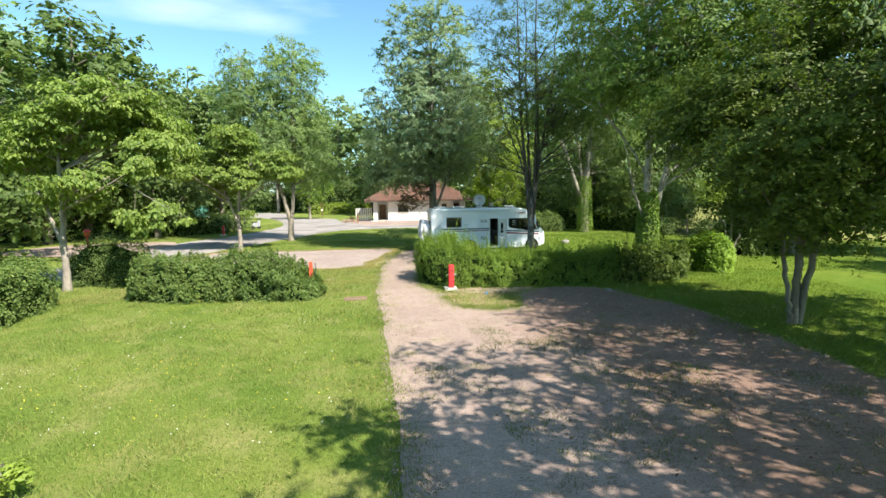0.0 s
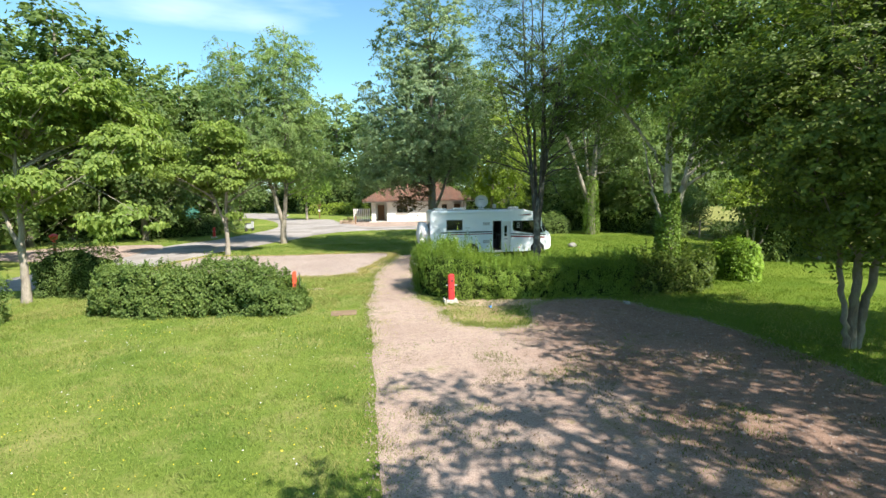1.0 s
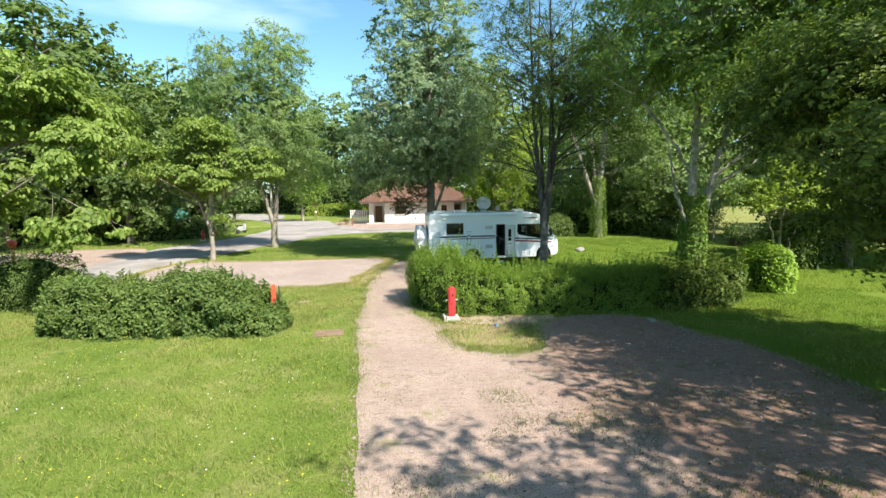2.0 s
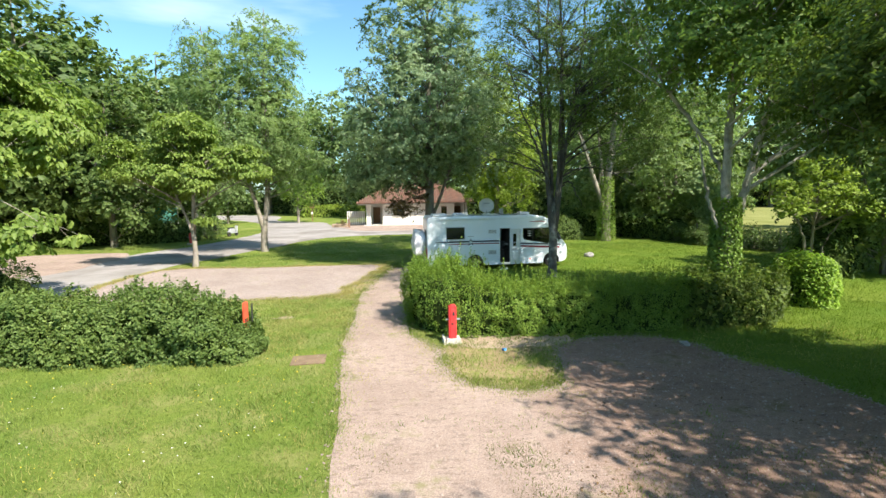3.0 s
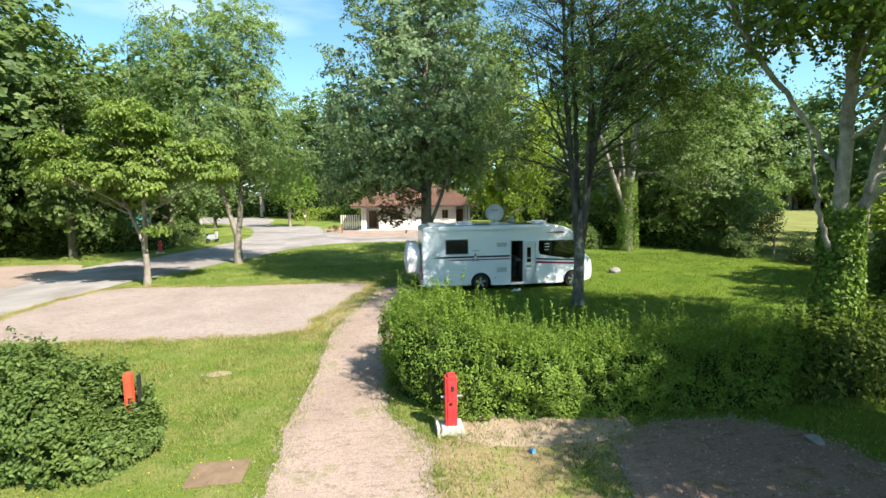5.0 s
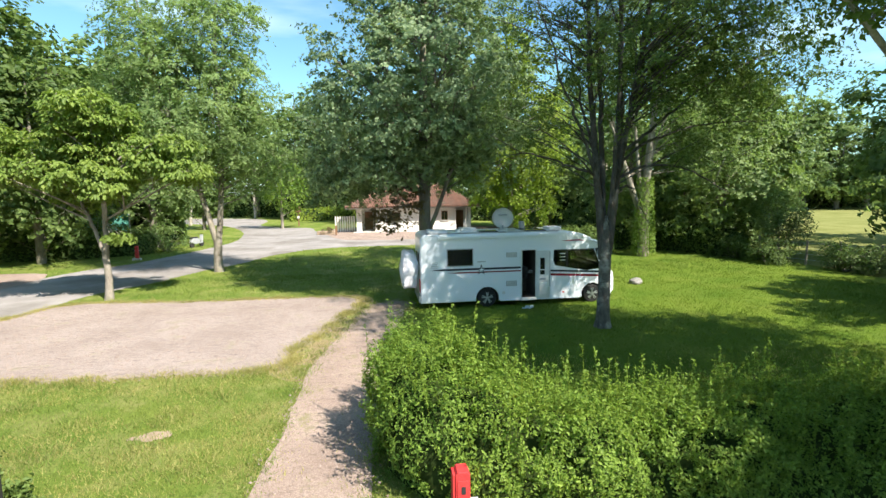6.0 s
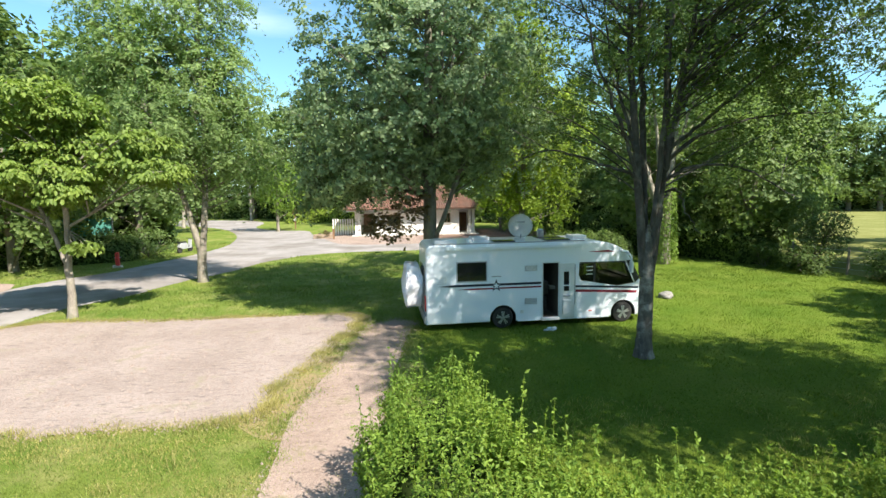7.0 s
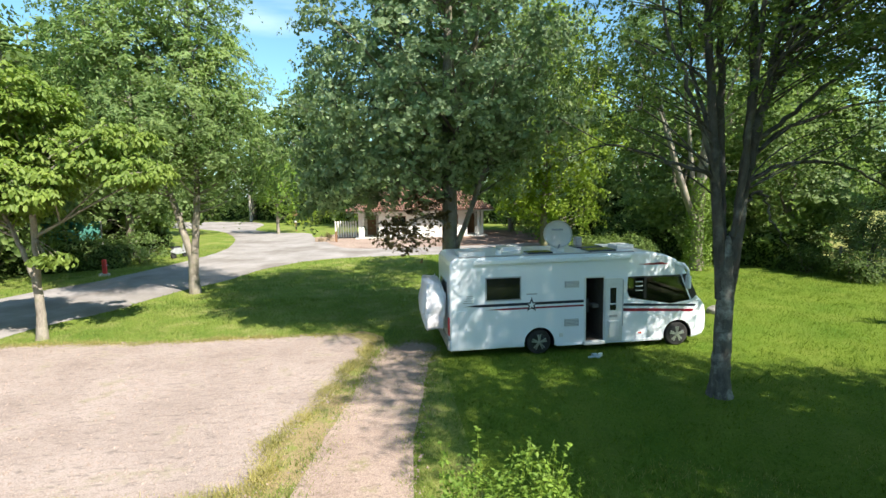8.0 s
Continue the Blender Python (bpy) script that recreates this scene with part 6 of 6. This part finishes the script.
def parked_motorcycle():
    t = thing("motor_scooter", -16.3, 50.2, 0, 75, "small dark and white scooter parked by the bush", "scooter")
    for x in (-0.6, 0.6):
        part("wheel", cyl(0.26, 0.26, 0.1, 20, Matrix.Translation((x, 0, 0.26)) @ pose(0, 0, 0, 90, 0, 0), bevel=0.02), RUBBER, t)
    part("body", prism([(-0.75, 0.45), (-0.6, 0.78), (0.1, 0.74), (0.25, 0.4), (0.45, 0.4), (0.62, 1.0), (0.7, 0.95), (0.6, 0.3), (-0.4, 0.28)], -0.14, 0.14, 0.04), GREY_TRIM, t)
    part("saddle", box(-0.7, 0.05, -0.13, 0.13, 0.76, 0.86, 0.03), BLACK_TRIM, t)
    part("handlebar", cyl(0.02, 0.02, 0.6, 8, Matrix.Translation((0.6, 0, 1.05)) @ pose(0, 0, 0, 90, 0, 0)), BLACK_TRIM, t)


parked_motorcycle()
# bare white stems by the far road
for x, y, lean in ((-29.8, 82.0, 8), (-25.6, 99.5, -4)):
    make_tree("birch_tree", x, y, 0, BARK_WHITE, LEAF_ASH, "white-stemmed birch by the far road", "tree", seed=int(140 + y), stems=[[(0, 0, 0, 0.26), (lean * 0.03, 0, 4, 0.2), (lean * 0.08, 0, 12, 0.04)]],
              blobs=[(0.3, 0, 9.5, 3, 3, 4)], clumps=60, per_clump=45, leaf=0.34, clump_r=0.9)


# ---- grass ----
def blades(name, x0, x1, y0, y1, n, tall, wide, material, seed, label, near_edge=None, patches=None, spread=0.13, within=None):
    """Grass blades on the open lawn, kept off the gravel; taller in tufts."""
    rng = np.random.default_rng(seed)
    x, y = rng.uniform(x0, x1, n), rng.uniform(y0, y1, n)
    if near_edge is not None:
        k = rng.integers(0, len(near_edge), n)
        x, y = near_edge[k, 0] + rng.normal(0, spread, n), near_edge[k, 1] + rng.normal(0, spread, n)
        ok = (x > x0) & (x < x1) & (y > y0) & (y < y1)
    elif within is not None:
        ok = inside(within, x, y)
    else:
        ok = ~(inside(DRIVE, x, y) | inside(PITCH, x, y) | inside(ROAD, x, y) | inside(SIDE_PITCH, x, y))
        ok &= (np.maximum(np.abs(x + 2.24), np.abs(y - 12.42)) > 0.31)
    if patches is not None:
        d = np.array([noise.noise((a * 0.7, b * 0.7, seed * 0.1)) for a, b in zip(x, y)])
        ok &= d > patches
    x, y = x[ok], y[ok]
    n = len(x)
    tuft = 0.7 + 0.6 * np.clip(np.sin(x * 2.3 + np.sin(y * 1.7) * 2) * np.sin(y * 2.9 + np.sin(x * 1.3) * 2), -0.3, 1)
    h = tall * rng.gamma(5, 0.2, n) * tuft
    a = rng.uniform(0, 2 * np.pi, n)
    lean = rng.normal(0, 0.55, (n, 2)) * h[:, None]
    w = wide * rng.uniform(0.7, 1.3, n)
    V = np.empty((n, 3, 3))
    V[:, 0] = np.stack([x - np.cos(a) * w, y - np.sin(a) * w, np.zeros(n)], -1)
    V[:, 1] = np.stack([x + np.cos(a) * w, y + np.sin(a) * w, np.zeros(n)], -1)
    V[:, 2] = np.stack([x + lean[:, 0], y + lean[:, 1], h], -1)
    F = np.arange(n * 3).reshape(-1, 3)
    return tagged(new(name, mesh_np(name, V.reshape(-1, 3), F, material)), label, "grass", kind="stuff")


blades("grass", -15, 3, 0, 20, 180000, 0.075, 0.0072, BLADE, 201, "short uneven sunlit lawn grass")
blades("grass", -15, 1, 19, 34, 56000, 0.07, 0.009, BLADE, 202, "sunlit lawn grass beside the pitch")
blades("grass", 3, 16, 2, 16, 80000, 0.075, 0.0075, BLADE_FRESH, 209, "fresh green lawn grass beside the gravel bay")
blades("grass", 1, 21, 15, 36, 105000, 0.07, 0.009, BLADE_FRESH, 210, "fresh green lawn grass round the motorhome")
blades("grass", -26, 26, 32, 58, 90000, 0.08, 0.016, BLADE, 203, "lawn grass beside the road")
blades("dry_grass", -12, 12, 0, 20, 90000, 0.07, 0.005, BLADE_DRY, 204, "dry yellow grass in the lawn", patches=0.0)
blades("dry_grass", -14, -1, 13, 20, 60000, 0.065, 0.006, BLADE_DRY, 211, "dry yellow grass before the pitch", patches=-0.12)
blades("edge_grass", -9, 12, -2, 28, 34000, 0.055, 0.006, BLADE, 205, "tufts creeping over the gravel's edge", near_edge=DRIVE)
blades("edge_grass", -14, 0, 15, 30, 40000, 0.085, 0.006, BLADE_DRY, 206, "yellowish tufts along the pitch's edge", near_edge=PITCH)

blades("edge_grass", -4, 3.5, -2, 26, 36000, 0.05, 0.006, BLADE_DRY, 207, "thin dry grass that fades into the gravel", near_edge=DRIVE, spread=0.36)
blades("turf_tufts", 0.9, 4.5, 9.9, 13.2, 16000, 0.075, 0.006, BLADE, 208, "green tufts left in the worn turf", patches=0.08)
blades("bay_weeds", -0.8, 11, 0.5, 8.2, 62000, 0.034, 0.008, BLADE_MOSS, 212, "low mossy weeds and thin grass in the gravel bay", within=DRIVE, patches=-0.02)
blades("bay_weeds", -0.8, 11, 0.5, 9, 26000, 0.05, 0.007, BLADE_FRESH, 213, "green tufts in the gravel bay", within=DRIVE, patches=0.16)


def strew_litter(name, n, x0, x1, y0, y1, material, label, seed):
    """Fallen leaves that lie flat on the gravel, thicker in drifts."""
    rng = np.random.default_rng(seed)
    x, y = rng.uniform(x0, x1, n), rng.uniform(y0, y1, n)
    d = np.array([noise.noise((a * 0.9, b * 0.9, seed)) for a, b in zip(x, y)])
    ok = inside(DRIVE, x, y) & (d > rng.uniform(-0.5, 0.3, n)) & (x > 0.9 + np.maximum(0, y - 5) * 0.55)
    P = np.stack([x, y, rng.uniform(0.016, 0.03, n)], -1)[ok]
    N = rng.normal(0, 0.3, P.shape) + np.array([0, 0, 1.0])
    v, f = leaves_np(P, N, 0.055, rng, 0.6, 0.1)
    tagged(new(name, mesh_np(name, v, f, material)), label, "leaf litter", kind="stuff")


def strew_stones(name, n, area, edge, size, material, label, seed):
    """Loose stones on the gravel and over its edge, each a small uneven pyramid pair."""
    rng = np.random.default_rng(seed)
    lo, hi = area.min(0), area.max(0)
    x, y = rng.uniform(max(lo[0], -14), hi[0], n), rng.uniform(max(lo[1], 2), hi[1], n)
    keep = inside(area, x, y) & (x < 10)
    k = rng.integers(0, len(edge), n // 3)
    x, y = np.concatenate([x[keep], edge[k, 0] + rng.normal(0, 0.1, n // 3)]), np.concatenate([y[keep], edge[k, 1] + rng.normal(0, 0.1, n // 3)])
    m = len(x)
    r = size * rng.gamma(4, 0.25, m)[:, None]
    a = rng.uniform(0, 2 * np.pi, m)[:, None] + np.arange(4)[None, :] * np.pi / 2 + rng.uniform(-0.4, 0.4, (m, 4))
    V = np.empty((m, 5, 3))
    V[:, :4, 0], V[:, :4, 1], V[:, :4, 2] = x[:, None] + r * np.cos(a), y[:, None] + r * np.sin(a), 0.012
    V[:, 4] = np.stack([x, y, 0.016 + r[:, 0] * rng.uniform(0.5, 1.0, m)], -1)
    b = np.arange(m)[:, None] * 5
    F = np.stack([b + [[0, 1, 4]], b + [[1, 2, 4]], b + [[2, 3, 4]], b + [[3, 0, 4]]], 1).reshape(-1, 3)
    tagged(new(name, mesh_np(name, V.reshape(-1, 3), F, material)), label, "gravel", kind="stuff")


def strew_flowers(name, n, x0, x1, y0, y1, material, label, seed):
    rng = np.random.default_rng(seed)
    x, y = rng.uniform(x0, x1, n), rng.uniform(y0, y1, n)
    d = np.array([noise.noise((a * 0.5, b * 0.5, seed)) for a, b in zip(x, y)])
    ok = ~inside(DRIVE, x, y) & ~inside(PITCH, x, y) & (d > 0.0)
    P = np.stack([x, y, rng.uniform(0.06, 0.16, n)], -1)[ok]
    N = rng.normal(0, 0.3, P.shape) + np.array([0, -0.2, 1.0])
    v, f = leaves_np(P, N, 0.024, rng, 1.0, 0.05)
    tagged(new(name, mesh_np(name, v, f, material)), label, "flowers", kind="stuff")


strew_flowers("buttercups", 500, -9, -1.5, 3, 13, YELLOW, "scattered yellow buttercups in the lawn", 7)
strew_flowers("daisies", 300, -9, -1.5, 2, 13, PETAL, "scattered white daisies in the lawn", 8)
strew_litter("leaf_litter", 4500, -0.5, 11, 0.5, 14, LITTER, "old brown leaves scattered on the shaded gravel", 221)
strew_stones("gravel_stones", 26000, DRIVE, DRIVE, 0.013, GRAVEL_STONE, "loose pinkish stones on the gravel drive", 231)
strew_stones("gravel_stones", 11000, PITCH, PITCH, 0.017, GRAVEL_STONE, "loose pale stones on the gravel pitch", 232)
